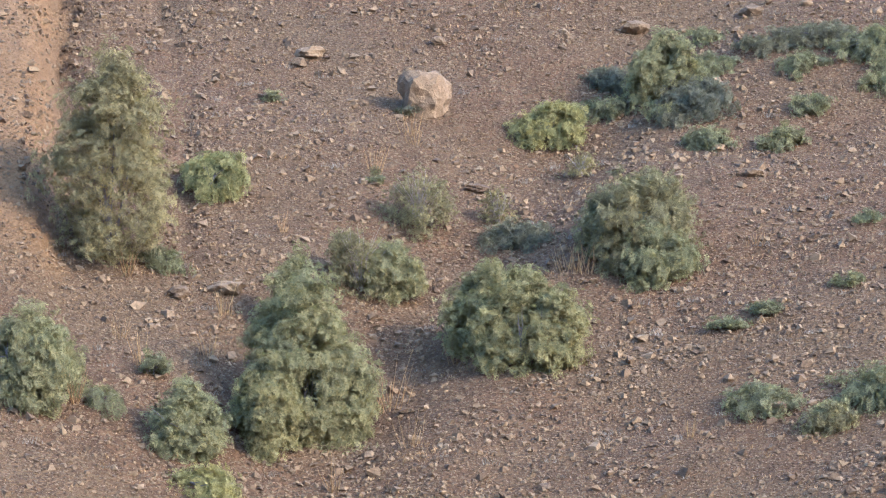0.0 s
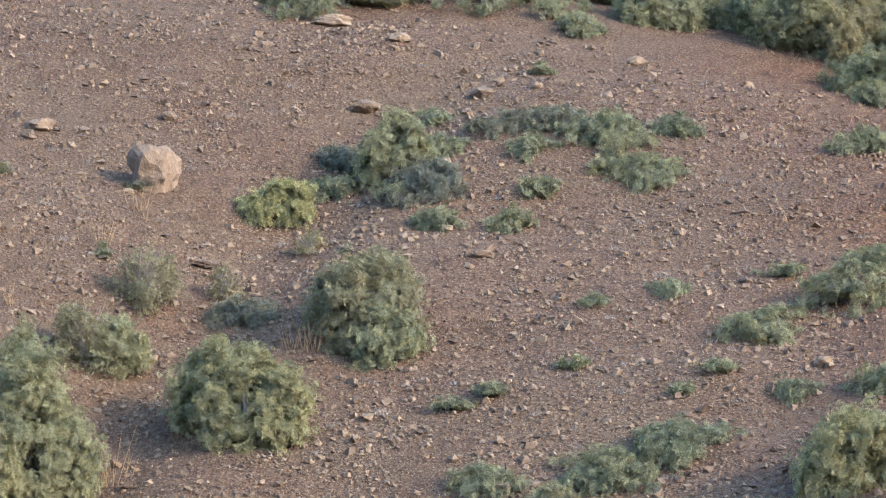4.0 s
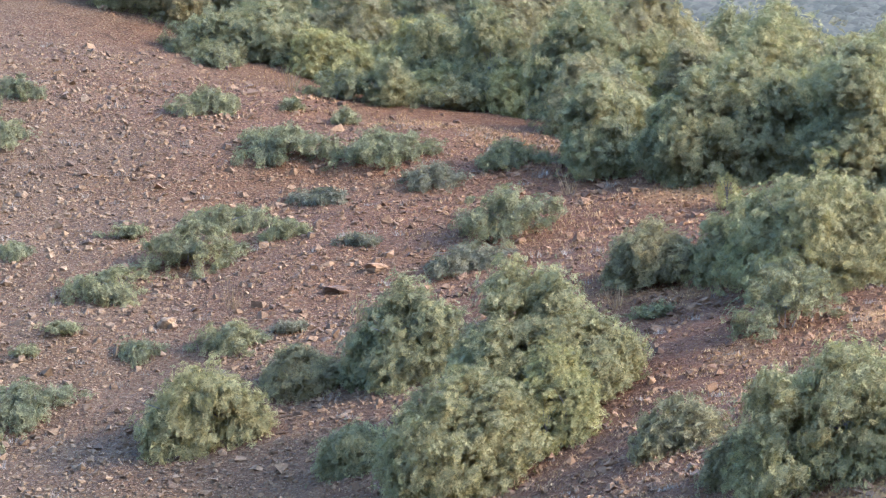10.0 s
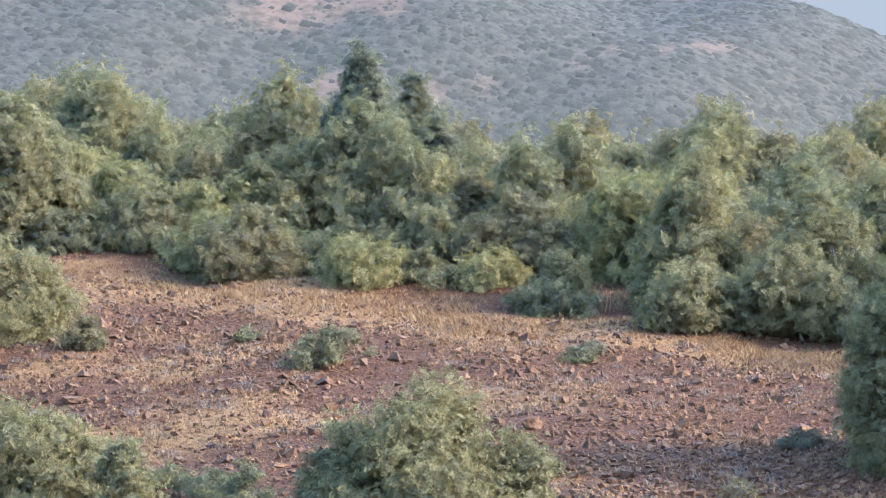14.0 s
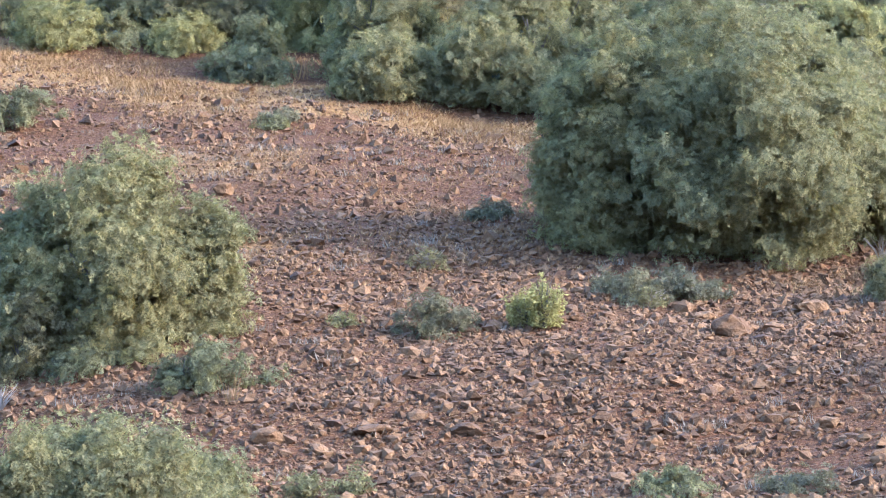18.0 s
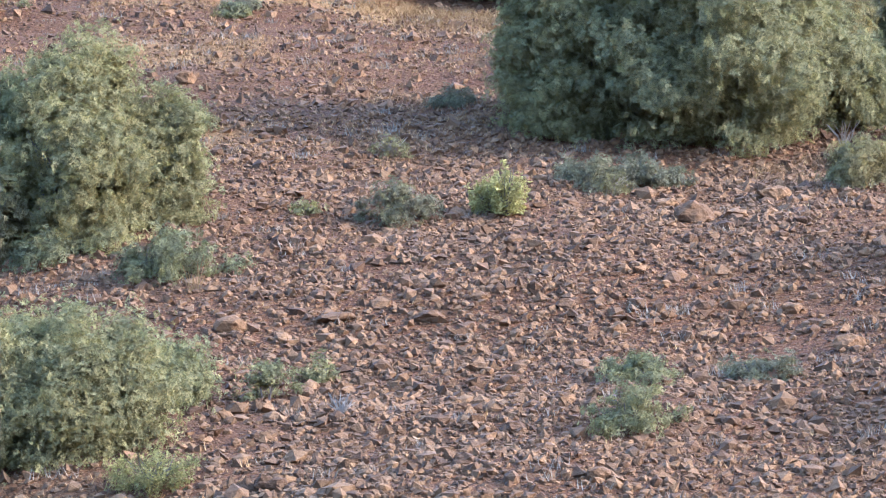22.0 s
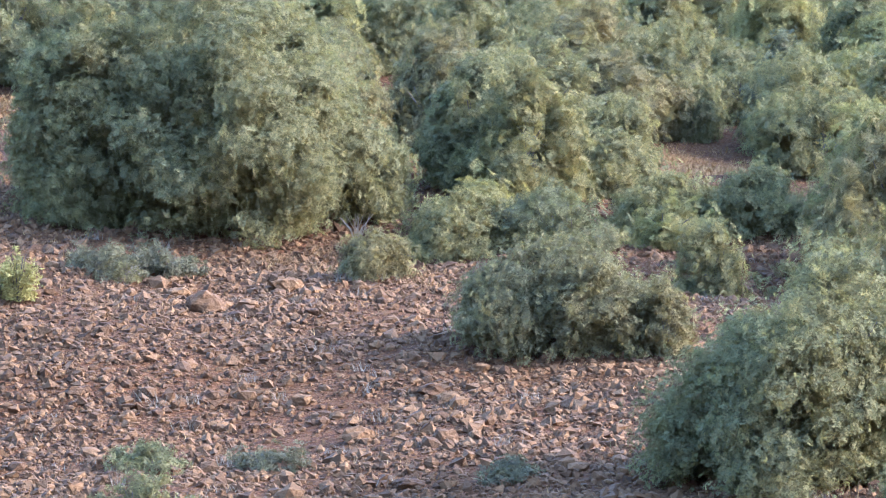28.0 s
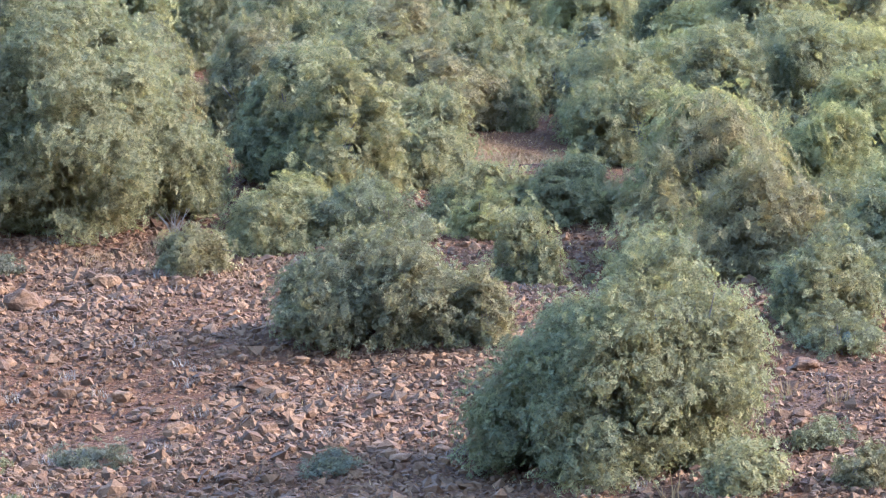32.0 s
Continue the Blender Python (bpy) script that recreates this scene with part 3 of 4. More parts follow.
def make_plant(kind, w, h, dense=1.0, leaf=None, puff=0.30, single=False, seed=0):
    """One plant about its own foot: an Empty with its stems and crown."""
    SERIAL[0] += 1
    rng = np.random.RandomState(seed or SERIAL[0])
    name, label, category = KINDS[kind]
    ob = tagged(new(name), label, category)
    mat = LEAF[{"flat": "dull", "twig": "grey", "airy": "grey", "spike": "light"}.get(kind, kind if kind in LEAF else "grey")]
    if kind == "stalk":
        n = 16
        t, d = rng.uniform(0, 6.283, n), rng.uniform(0, 0.5, n) * w
        foot = np.stack([np.cos(t) * d * 0.7, np.sin(t) * d * 0.7, 0 * t - 0.03], -1)
        tall = h * rng.uniform(0.35, 1.0, n) ** 1.3
        tip = foot + np.stack([np.cos(t) * tall * 0.30, np.sin(t) * tall * 0.30, tall], -1) + rng.normal(size=(n, 3)) * 0.06
        sets = [tube([p, (p + q) / 2 + rng.normal(size=3) * 0.02, q], [0.010, 0.008, 0.005], 3) for p, q in zip(foot, tip)]
        verts, faces = [], []
        for v, f in sets:
            faces += [tuple(i + len(verts) for i in q) for q in f]
            verts += [tuple(p) for p in v]
        ob.name = "empty"
        bpy.data.objects.remove(ob)
        return tagged(new(name, mesh_of(name, verts, faces, STRAW)), label, category, "dry stalks on the slope")
    if kind == "dead":
        for _ in range(24):
            v, f = twigs(rng, w, h, 1, 0.016)
            part("branch", mesh_of("branch", v, f, DEADWOOD), ob)
        return ob
    if kind in ("yellow", "spike"):
        v, f = spiky(rng, w, h, int(22 + 16 * w), 0.11)
        part("foliage", mesh_of("foliage", v, f.tolist(), LEAF["yellow" if kind == "yellow" else "light"]), ob)
        v, f = twigs(rng, w * 0.8, h * 0.8, 20, 0.015)
        part("branchwork", mesh_of("branchwork", v, f, BARK), ob)
        return ob
    if kind == "twig":
        v, f = twigs(rng, w, h, 40, 0.016)
        part("branchwork", mesh_of("branchwork", v, f, DEADWOOD), ob, "pale bare twigs")
        v, f = crown(rng, w, h, kind, 0.15, 0.5, solid=False, puff=0.30)
        part("foliage", mesh_of("foliage", v, f, mat), ob)
        return ob
    if kind in ("low", "flat"):
        v, f = crown(rng, w, h, kind, leaf or 0.11, dense, 0.0, puff=0.24)
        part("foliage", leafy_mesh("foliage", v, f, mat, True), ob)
        v, f = limbs(rng, w, h, 4, 0.02)
        part("branchwork", mesh_of("branchwork", v, f, BARK), ob)
        return ob
    v, f = crown(rng, w, h, kind, leaf or 0.12, dense * (1.5 if kind == "airy" else 1.15), solid=kind != "airy", puff=0.5 if kind == "airy" else puff)
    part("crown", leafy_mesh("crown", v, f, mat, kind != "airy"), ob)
    thick = 0.05 if w > 1.5 else 0.03
    v, f = limbs(rng, w * 0.5, h, 2, thick * 1.3)
    trunk = part("trunk", mesh_of("trunk", v, f, BARK), ob)
    for k in range(4 if single else 0):
        v, f = limbs(rng, w, h, 1, thick, turn=1.57 * k)
        part("limb", mesh_of("limb", v, f, BARK), trunk)
    if not single:
        v, f = limbs(rng, w, h, 4, thick)
        part("limb", mesh_of("limb", v, f, BARK), trunk)
    return ob


STANDING = []


def settle(ob, x, y, h):
    """Lets the skirt of a crown follow the slope on which it stands."""
    base = float(height(x, y, False))
    for child in ob.children:
        if child.name.split(".")[0] not in ("crown", "foliage"):
            continue
        co = np.empty(len(child.data.vertices) * 3)
        child.data.vertices.foreach_get("co", co)
        co = co.reshape(-1, 3)
        drop = height(x + co[:, 0], y + co[:, 1], False) - base
        co[:, 2] += drop * np.clip(1.0 - 0.6 * co[:, 2] / h, 0.4, 1.0)
        child.data.vertices.foreach_set("co", co.reshape(-1))
        child.data.update()



def plant(kind, x, y, w, h):
    ob = make_plant(kind, w, h, leaf=0.0023 * math.hypot(x, y), single=True, seed=int(abs(x) * 131 + y * 17 + w * 1000))
    if w > 1.2 and ob.children:
        settle(ob, x, y, h)
    if kind in ("oak", "low", "grey"):
        size = "broad" if w > 4.2 else "large" if w > 2.8 else "small" if w < 1.0 else ""
        words = {"oak": "dense dark green evergreen oak bush", "low": "low spreading green cushion shrub", "grey": "rounded grey-green twiggy bush"}[kind]
        r = math.hypot(x, y)
        where = "at the wood edge" if r > float(along(math.atan2(x, y), WOOD_R)) - 2 else "among broken stones" if x > 24 and r < 100 else "on the bare red slope"
        tagged(ob, (size + " " + words + " " + where).strip())
    ob.matrix_basis = pose(x, y, lie(x, y) - 0.03)
    STANDING.append((x, y, w))
    return ob


# ---- stones ----
ROCK_V, ROCK_F = ball(3)


def rock(rng, w, h):
    """A broken, blocky stone: a ball cut by planes, then roughened."""
    v = ROCK_V.copy()
    for _ in range(11):
        d = unit(rng.normal(size=3))
        over = v @ d - rng.uniform(0.62, 0.88)
        v = v - np.clip(over, 0, None)[:, None] * d
    for scale, depth in ((3.0, 0.08), (7.0, 0.06), (15.0, 0.05)):
        k = rng.normal(size=(4, 3)) * scale
        v = v * (1 + depth * np.sin(v @ k.T + rng.uniform(0, 6, 4)).sum(1, keepdims=True) / 2)
    v = v * np.array([w * 0.66, w * 0.52, h * 0.60]) + np.array([0, 0, h * 0.30])
    return mesh_of("boulder", v, ROCK_F.tolist())


def boulder(x, y, w, h):
    SERIAL[0] += 1
    me = rock(np.random.RandomState(int(abs(x) * 131 + y * 17)), w, max(h, 0.35 * w))
    pale = w > 1.1
    me.materials.append(PALE_STONE if pale else STONE)
    ob = new("boulder", me)
    tagged(ob, "large pale weathered boulder half sunk in soil" if w > 1.1 else "brown angular boulder among smaller stones", "boulder", "boulders on the slope")
    ob.matrix_basis = pose(x, y, lie(x, y) - 0.02, 0, 0, x * 37 % 40 - 20)
    return ob


plant("airy", -9.34, 134.50, 3.35, 5.74)
plant("light", -6.78, 139.78, 1.98, 1.10)
plant("low", -7.79, 134.23, 1.41, 0.42)
plant("oak", -10.91, 124.47, 3.10, 2.08)
plant("low", -8.93, 124.35, 1.23, 0.50)
plant("low", -7.70, 126.90, 0.96, 0.70)
plant("oak", -6.66, 123.49, 2.15, 1.56)
plant("oak", -3.35, 126.76, 3.51, 4.04)
plant("oak", -3.89, 131.47, 1.45, 2.48)
plant("oak", -4.60, 125.40, 1.96, 2.20)
plant("light", -6.03, 121.59, 2.19, 0.44)
plant("twig", -2.33, 134.95, 1.65, 1.82)
plant("oak", -1.62, 135.42, 1.96, 1.41)
plant("twig", -0.72, 138.92, 1.93, 1.74)
plant("twig", 1.60, 140.25, 1.01, 1.01)
plant("flat", 2.21, 138.58, 2.09, 0.65)
plant("grey", 5.45, 135.35, 3.82, 2.49)
plant("oak", 5.90, 133.83, 2.33, 1.38)
plant("light", 3.09, 146.56, 2.29, 1.11)
plant("twig", 4.12, 143.50, 0.92, 0.71)
plant("oak", 1.23, 131.03, 2.58, 2.32)
plant("oak", 2.19, 129.22, 2.99, 2.13)
plant("flat", -0.92, 147.11, 1.03, 0.38)
plant("low", -2.05, 141.41, 0.66, 0.37)
plant("low", -5.19, 147.06, 0.60, 0.33)
plant("low", 13.63, 149.08, 2.79, 0.78)
plant("flat", 11.80, 150.39, 2.64, 0.74)
plant("low", 11.11, 148.25, 1.56, 0.46)
plant("low", 14.25, 146.47, 2.40, 0.67)
plant("low", 10.21, 143.06, 1.17, 0.71)
plant("low", 7.87, 143.40, 1.43, 0.51)
plant("flat", 7.69, 146.42, 2.56, 0.72)
plant("low", 5.16, 148.13, 1.73, 0.58)
plant("low", 8.35, 148.96, 1.91, 0.63)
plant("low", 8.15, 124.61, 1.89, 0.61)
plant("low", 11.31, 123.97, 2.17, 0.61)
plant("low", 8.67, 130.10, 1.07, 0.30)
plant("stalk", -0.92, 145.26, 1.02, 0.90)
plant("oak", 6.84, 148.18, 2.59, 1.89)
plant("low", 8.40, 152.42, 1.25, 0.46)
plant("low", 13.41, 148.74, 2.35, 0.91)
plant("low", 15.72, 149.82, 1.50, 0.54)
plant("low", 14.48, 146.09, 2.22, 0.62)
plant("low", 11.13, 145.23, 1.28, 0.60)
plant("low", 8.06, 143.73, 1.26, 0.43)
plant("low", 6.88, 146.03, 1.37, 0.38)
plant("low", 13.89, 161.88, 1.33, 0.75)
plant("low", 12.03, 156.30, 0.73, 0.40)
plant("low", 7.71, 129.70, 0.91, 0.26)
plant("low", 11.07, 131.27, 0.92, 0.40)
plant("low", 14.85, 129.66, 1.14, 0.37)
plant("low", 12.04, 135.81, 0.96, 0.32)
plant("low", 14.18, 136.33, 1.28, 0.36)
plant("low", 8.34, 125.03, 1.68, 0.47)
plant("low", 19.19, 134.35, 2.53, 1.39)
plant("low", 16.54, 132.87, 2.49, 0.70)
plant("low", 20.73, 137.72, 2.43, 0.68)
plant("low", 22.04, 135.61, 1.36, 0.47)
plant("low", 17.54, 137.19, 1.13, 0.39)
plant("low", 21.47, 147.87, 2.00, 0.80)
plant("low", 22.96, 142.96, 3.03, 0.97)
plant("flat", 23.55, 138.81, 1.64, 0.46)
plant("low", 18.95, 126.66, 1.87, 0.74)
plant("low", 16.69, 127.88, 1.28, 0.38)
plant("low", 13.71, 128.64, 0.76, 0.26)
plant("oak", 17.39, 120.37, 3.39, 1.96)
plant("low", 13.34, 125.37, 2.71, 0.79)
plant("low", 11.40, 124.35, 2.69, 0.75)
plant("low", 9.89, 123.67, 1.01, 0.32)
plant("low", 22.88, 154.91, 1.65, 0.59)
plant("low", 24.28, 148.65, 0.88, 0.47)
plant("low", 25.73, 147.21, 0.96, 0.48)
plant("low", 26.11, 141.52, 2.51, 0.92)
plant("low", 29.33, 139.61, 1.83, 0.76)
plant("flat", 26.98, 138.95, 2.06, 0.58)
plant("low", 27.69, 131.85, 3.13, 1.38)
plant("flat", 23.75, 133.20, 1.11, 0.31)
plant("flat", 25.98, 129.80, 2.16, 0.60)
plant("flat", 20.73, 127.12, 0.83, 0.28)
plant("grey", 20.22, 122.68, 2.32, 1.08)
plant("oak", 24.01, 113.85, 4.04, 3.73)
plant("oak", 22.72, 120.97, 3.29, 2.35)
plant("oak", 25.79, 113.07, 2.70, 2.10)
plant("light", 24.25, 110.83, 2.38, 2.23)
plant("oak", 21.73, 110.12, 4.28, 2.81)
plant("oak", 20.33, 114.95, 2.04, 1.02)
plant("grey", 26.04, 105.66, 2.28, 1.03)
plant("low", 28.74, 119.48, 1.08, 0.40)
plant("grey", 26.18, 100.93, 1.58, 1.14)
plant("grey", 9.90, 122.87, 1.30, 0.58)
plant("oak", 32.56, 116.70, 5.45, 3.01)
plant("oak", 31.29, 120.86, 2.90, 2.07)
plant("grey", 29.38, 122.63, 2.49, 1.59)
plant("low", 30.59, 112.99, 2.65, 1.77)
plant("grey", 34.63, 113.74, 1.11, 0.68)
plant("spike", 33.50, 129.90, 0.97, 1.15)
plant("oak", 28.11, 97.86, 5.04, 2.71)
plant("low", 31.96, 95.85, 1.77, 0.49)
plant("low", 38.66, 107.67, 1.67, 0.93)
plant("low", 38.61, 112.88, 0.84, 0.38)
plant("low", 44.61, 106.09, 0.81, 0.34)
plant("oak", 31.75, 84.00, 4.36, 3.62)
plant("oak", 30.86, 85.53, 2.31, 2.83)
plant("oak", 33.56, 83.56, 1.99, 2.50)
plant("flat", 10.09, 150.01, 1.58, 0.47)
plant("low", 10.01, 142.69, 1.25, 0.55)
plant("low", 11.27, 145.23, 0.90, 0.49)
plant("flat", 7.08, 145.66, 1.53, 0.35)
plant("flat", 5.18, 150.26, 1.58, 0.57)
plant("grey", 30.07, 83.20, 1.29, 1.48)
plant("low", 32.14, 79.35, 1.99, 0.98)
plant("low", 31.02, 82.49, 1.74, 0.56)
plant("low", 29.11, 82.95, 1.13, 0.36)
plant("low", 31.86, 93.63, 1.38, 1.06)
plant("low", 37.98, 92.14, 0.72, 0.47)
plant("yellow", 39.44, 81.57, 0.85, 0.86)
plant("yellow", 39.68, 81.23, 0.84, 1.21)
plant("flat", 42.55, 83.36, 1.63, 0.66)
plant("flat", 43.65, 83.24, 1.64, 0.75)
plant("flat", 43.90, 92.50, 1.08, 0.49)
plant("twig", 40.58, 88.42, 0.80, 0.45)
plant("oak", 49.58, 97.20, 2.54, 1.34)
plant("flat", 45.18, 106.83, 1.08, 0.30)
plant("oak", 29.49, 94.36, 1.27, 1.99)
plant("low", 31.51, 93.68, 1.50, 0.94)
plant("low", 31.57, 97.45, 1.20, 0.48)
plant("low", 30.70, 94.00, 0.81, 0.34)
plant("oak", 25.55, 68.96, 4.55, 2.28)
plant("oak", 28.11, 71.25, 2.48, 1.18)
plant("grey", 25.72, 75.90, 0.94, 1.99)
plant("spike", 26.10, 65.23, 1.55, 0.74)
plant("low", 31.44, 71.25, 0.77, 0.42)
plant("spike", 21.93, 70.30, 0.95, 1.11)
plant("dead", 28.79, 80.96, 0.90, 0.51)
plant("dead", 30.12, 67.39, 0.60, 0.39)
plant("low", 33.30, 63.95, 1.38, 0.68)
plant("low", 35.50, 67.97, 1.34, 0.46)
plant("flat", 37.11, 66.99, 1.34, 0.46)
plant("flat", 39.20, 63.26, 0.61, 0.25)
plant("grey", 44.83, 72.41, 1.29, 1.40)
plant("twig", 42.60, 82.48, 0.65, 0.38)
plant("low", 36.36, 83.13, 0.64, 0.25)
plant("oak", 47.74, 88.38, 7.4, 5.3)
plant("oak", 45.00, 88.90, 3.4, 4.6)
plant("oak", 50.66, 87.42, 1.77, 1.14)
plant("airy", 53.56, 93.46, 2.01, 2.36)
plant("grey", 47.00, 80.52, 1.47, 0.86)
plant("oak", 50.31, 83.04, 2.48, 1.27)
plant("oak", 54.26, 88.66, 2.89, 2.72)
plant("oak", 52.94, 83.59, 1.50, 0.94)
plant("oak", 56.74, 86.88, 2.41, 1.12)
plant("oak", 55.49, 83.14, 2.67, 1.20)
plant("oak", 56.76, 81.59, 2.20, 1.31)
plant("grey", 45.95, 71.48, 3.82, 1.98)
plant("grey", 46.76, 70.01, 1.08, 1.34)
plant("low", 46.21, 70.25, 0.79, 0.49)
plant("flat", 39.67, 63.62, 1.05, 0.30)
plant("oak", 42.75, 60.13, 5.00, 3.45)
plant("oak", 42.38, 56.72, 1.40, 0.65)
plant("light", 56.40, 75.60, 0.88, 2.36)
plant("airy", 60.23, 82.70, 1.13, 1.57)
plant("oak", 52.48, 67.94, 1.80, 1.84)
plant("low", 51.74, 66.17, 1.66, 0.97)
plant("low", 45.63, 59.02, 1.13, 0.56)
plant("grey", 43.84, 55.70, 1.07, 0.60)
plant("low", 65.72, 83.40, 1.61, 0.53)
plant("oak", 60.49, 79.60, 1.86, 0.93)
plant("oak", 58.03, 74.20, 1.65, 1.54)
plant("fir", 49.50, 133.45, 4.40, 5.00)
plant("fir", 53.06, 139.25, 2.80, 4.50)
plant("oak", 46.21, 130.67, 3.06, 2.59)
plant("rust", 48.89, 143.02, 1.24, 1.67)
plant("rust", 49.42, 144.68, 1.07, 1.24)
plant("light", 43.63, 131.45, 1.94, 1.72)
plant("oak", 38.35, 131.93, 4.14, 4.04)
plant("low", 40.95, 129.46, 3.00, 1.95)
plant("grey", 33.08, 158.61, 6.18, 3.71)
plant("oak", 31.79, 167.08, 3.56, 3.33)
plant("oak", 25.34, 160.74, 3.97, 2.61)
plant("grey", 24.37, 162.37, 5.51, 2.48)
plant("oak", 21.81, 166.74, 2.94, 1.32)
plant("oak", 27.47, 161.07, 2.48, 1.59)
plant("oak", 16.84, 164.89, 3.47, 1.56)
plant("low", 10.94, 164.63, 4.97, 1.39)
plant("low", 13.71, 162.70, 1.34, 0.51)
plant("low", 3.91, 163.32, 3.80, 1.06)
plant("low", 23.45, 156.18, 2.58, 1.06)
plant("oak", 25.04, 156.77, 4.06, 1.91)
plant("grey", 32.47, 155.37, 3.69, 3.55)
plant("fir", 68.85, 127.33, 1.52, 2.48)
plant("oak", 58.05, 120.92, 2.03, 2.56)
plant("oak", 52.59, 116.49, 2.53, 1.67)
plant("oak", 71.17, 136.91, 2.52, 2.62)
plant("light", 60.92, 123.53, 1.77, 1.91)
plant("light", 27.62, 154.76, 4.02, 1.20)
plant("light", 30.02, 152.57, 1.99, 1.04)
plant("light", 33.02, 152.17, 3.44, 1.25)
plant("oak", 31.87, 137.78, 2.87, 2.86)
plant("oak", 33.76, 134.61, 2.90, 2.92)
plant("light", 29.85, 151.70, 2.02, 1.16)
plant("light", 32.34, 150.05, 3.57, 1.50)
plant("light", 41.88, 131.81, 2.01, 1.66)
plant("light", 43.26, 129.89, 1.63, 1.73)
plant("oak", 47.03, 133.75, 3.04, 1.95)
plant("light", 44.14, 125.34, 2.55, 1.03)
plant("light", 44.22, 119.61, 2.70, 1.20)
plant("light", 50.10, 133.30, 2.82, 2.27)
plant("oak", 32.24, 138.73, 3.06, 2.18)
plant("oak", 34.96, 134.78, 4.35, 3.27)
plant("oak", 39.67, 136.58, 4.28, 3.31)
plant("light", 47.34, 118.62, 2.45, 0.97)
plant("low", 47.36, 114.26, 2.33, 0.94)
plant("oak", 49.02, 109.51, 3.06, 1.46)
plant("oak", 51.56, 108.41, 3.27, 1.94)
plant("spike", 50.01, 123.48, 0.68, 1.62)
plant("low", 40.89, 128.56, 2.35, 0.76)
plant("low", 38.93, 129.43, 2.51, 1.16)
plant("low", 45.61, 119.13, 1.71, 0.94)
plant("low", 41.31, 126.26, 0.81, 0.69)
plant("dead", 49.38, 85.39, 0.98, 0.65)
plant("flat", 37.73, 81.92, 1.31, 0.77)
plant("low", 30.09, 70.33, 0.98, 0.75)
plant("stalk", -1.44, 128.42, 1.20, 1.82)
plant("stalk", -0.89, 124.86, 0.73, 1.25)
plant("stalk", 4.02, 134.15, 1.41, 1.14)
plant("stalk", 3.40, 134.64, 0.79, 0.75)
plant("stalk", -2.85, 122.92, 0.43, 1.07)
plant("stalk", 0.30, 130.67, 0.76, 0.95)
plant("stalk", 1.55, 131.82, 0.92, 1.16)
plant("stalk", -8.71, 133.13, 0.31, 1.03)
plant("stalk", -8.64, 129.23, 0.61, 0.77)
plant("stalk", -9.50, 124.14, 0.29, 0.96)
plant("stalk", 6.38, 135.59, 0.95, 0.87)
plant("stalk", 6.28, 123.50, 0.43, 0.80)
plant("stalk", -2.06, 142.14, 1.00, 0.86)
plant("stalk", -0.82, 144.54, 0.68, 0.78)
plant("stalk", -4.58, 137.30, 0.48, 0.72)
plant("stalk", -6.29, 129.17, 0.61, 0.91)
plant("stalk", -7.98, 127.26, 0.60, 1.07)
plant("stalk", -2.61, 135.52, 0.95, 0.93)
plant("stalk", -6.05, 131.69, 0.92, 1.12)
plant("stalk", 3.74, 134.40, 1.26, 0.84)
plant("stalk", 8.81, 135.11, 1.11, 0.55)
plant("stalk", 19.55, 129.90, 0.46, 0.83)
plant("stalk", 22.36, 126.31, 0.75, 1.12)
plant("stalk", 24.03, 123.90, 0.59, 0.81)
plant("stalk", 24.75, 151.52, 0.36, 1.07)
plant("stalk", 28.23, 121.06, 0.58, 0.79)
plant("stalk", 30.24, 135.54, 0.49, 0.96)
plant("stalk", 30.73, 119.83, 0.58, 0.80)
plant("stalk", 39.21, 112.89, 0.84, 0.80)
plant("stalk", 32.69, 102.27, 0.75, 0.64)
plant("stalk", 43.36, 110.82, 0.56, 0.67)
plant("stalk", 51.37, 131.57, 0.66, 0.96)
plant("stalk", 31.87, 77.62, 0.29, 0.85)
plant("stalk", 29.18, 85.55, 0.53, 0.88)
plant("stalk", 48.51, 113.64, 0.72, 0.81)
plant("stalk", 28.67, 84.70, 0.63, 0.89)
plant("stalk", 30.25, 88.53, 0.44, 0.61)
plant("stalk", 41.36, 57.07, 0.49, 0.44)
plant("stalk", 47.91, 61.59, 0.64, 0.49)
plant("stalk", 48.33, 63.33, 0.47, 0.46)
plant("stalk", 55.95, 81.32, 0.58, 0.63)
boulder(42.15, 78.33, 0.67, 0.42)
boulder(44.94, 80.40, 0.52, 0.32)
boulder(45.98, 79.34, 0.34, 0.27)
boulder(39.44, 68.08, 0.43, 0.31)
boulder(40.19, 66.56, 0.34, 0.33)
boulder(41.01, 76.42, 0.27, 0.25)
boulder(43.61, 71.07, 0.28, 0.20)
boulder(44.41, 69.64, 0.31, 0.19)
boulder(38.15, 77.84, 0.27, 0.26)
boulder(37.62, 61.85, 0.48, 0.26)
boulder(36.78, 59.45, 0.55, 0.25)
boulder(38.59, 57.78, 0.42, 0.21)
boulder(38.32, 70.72, 0.28, 0.20)
boulder(36.79, 73.10, 0.29, 0.20)
boulder(37.09, 71.71, 0.28, 0.24)
boulder(40.24, 71.39, 0.33, 0.26)
boulder(35.79, 74.32, 0.29, 0.18)
boulder(40.62, 69.36, 0.25, 0.20)
boulder(42.95, 78.21, 0.42, 0.19)
boulder(43.58, 76.94, 0.26, 0.19)
boulder(-0.57, 147.30, 1.50, 1.50)
boulder(6.21, 153.67, 0.72, 0.54)
boulder(-0.08, 152.10, 0.46, 0.32)
boulder(-4.16, 150.94, 0.81, 0.42)
boulder(-4.46, 150.13, 0.42, 0.32)
boulder(-7.24, 132.30, 0.53, 0.37)
boulder(-6.00, 132.96, 0.94, 0.37)
boulder(9.10, 139.90, 0.46, 0.30)
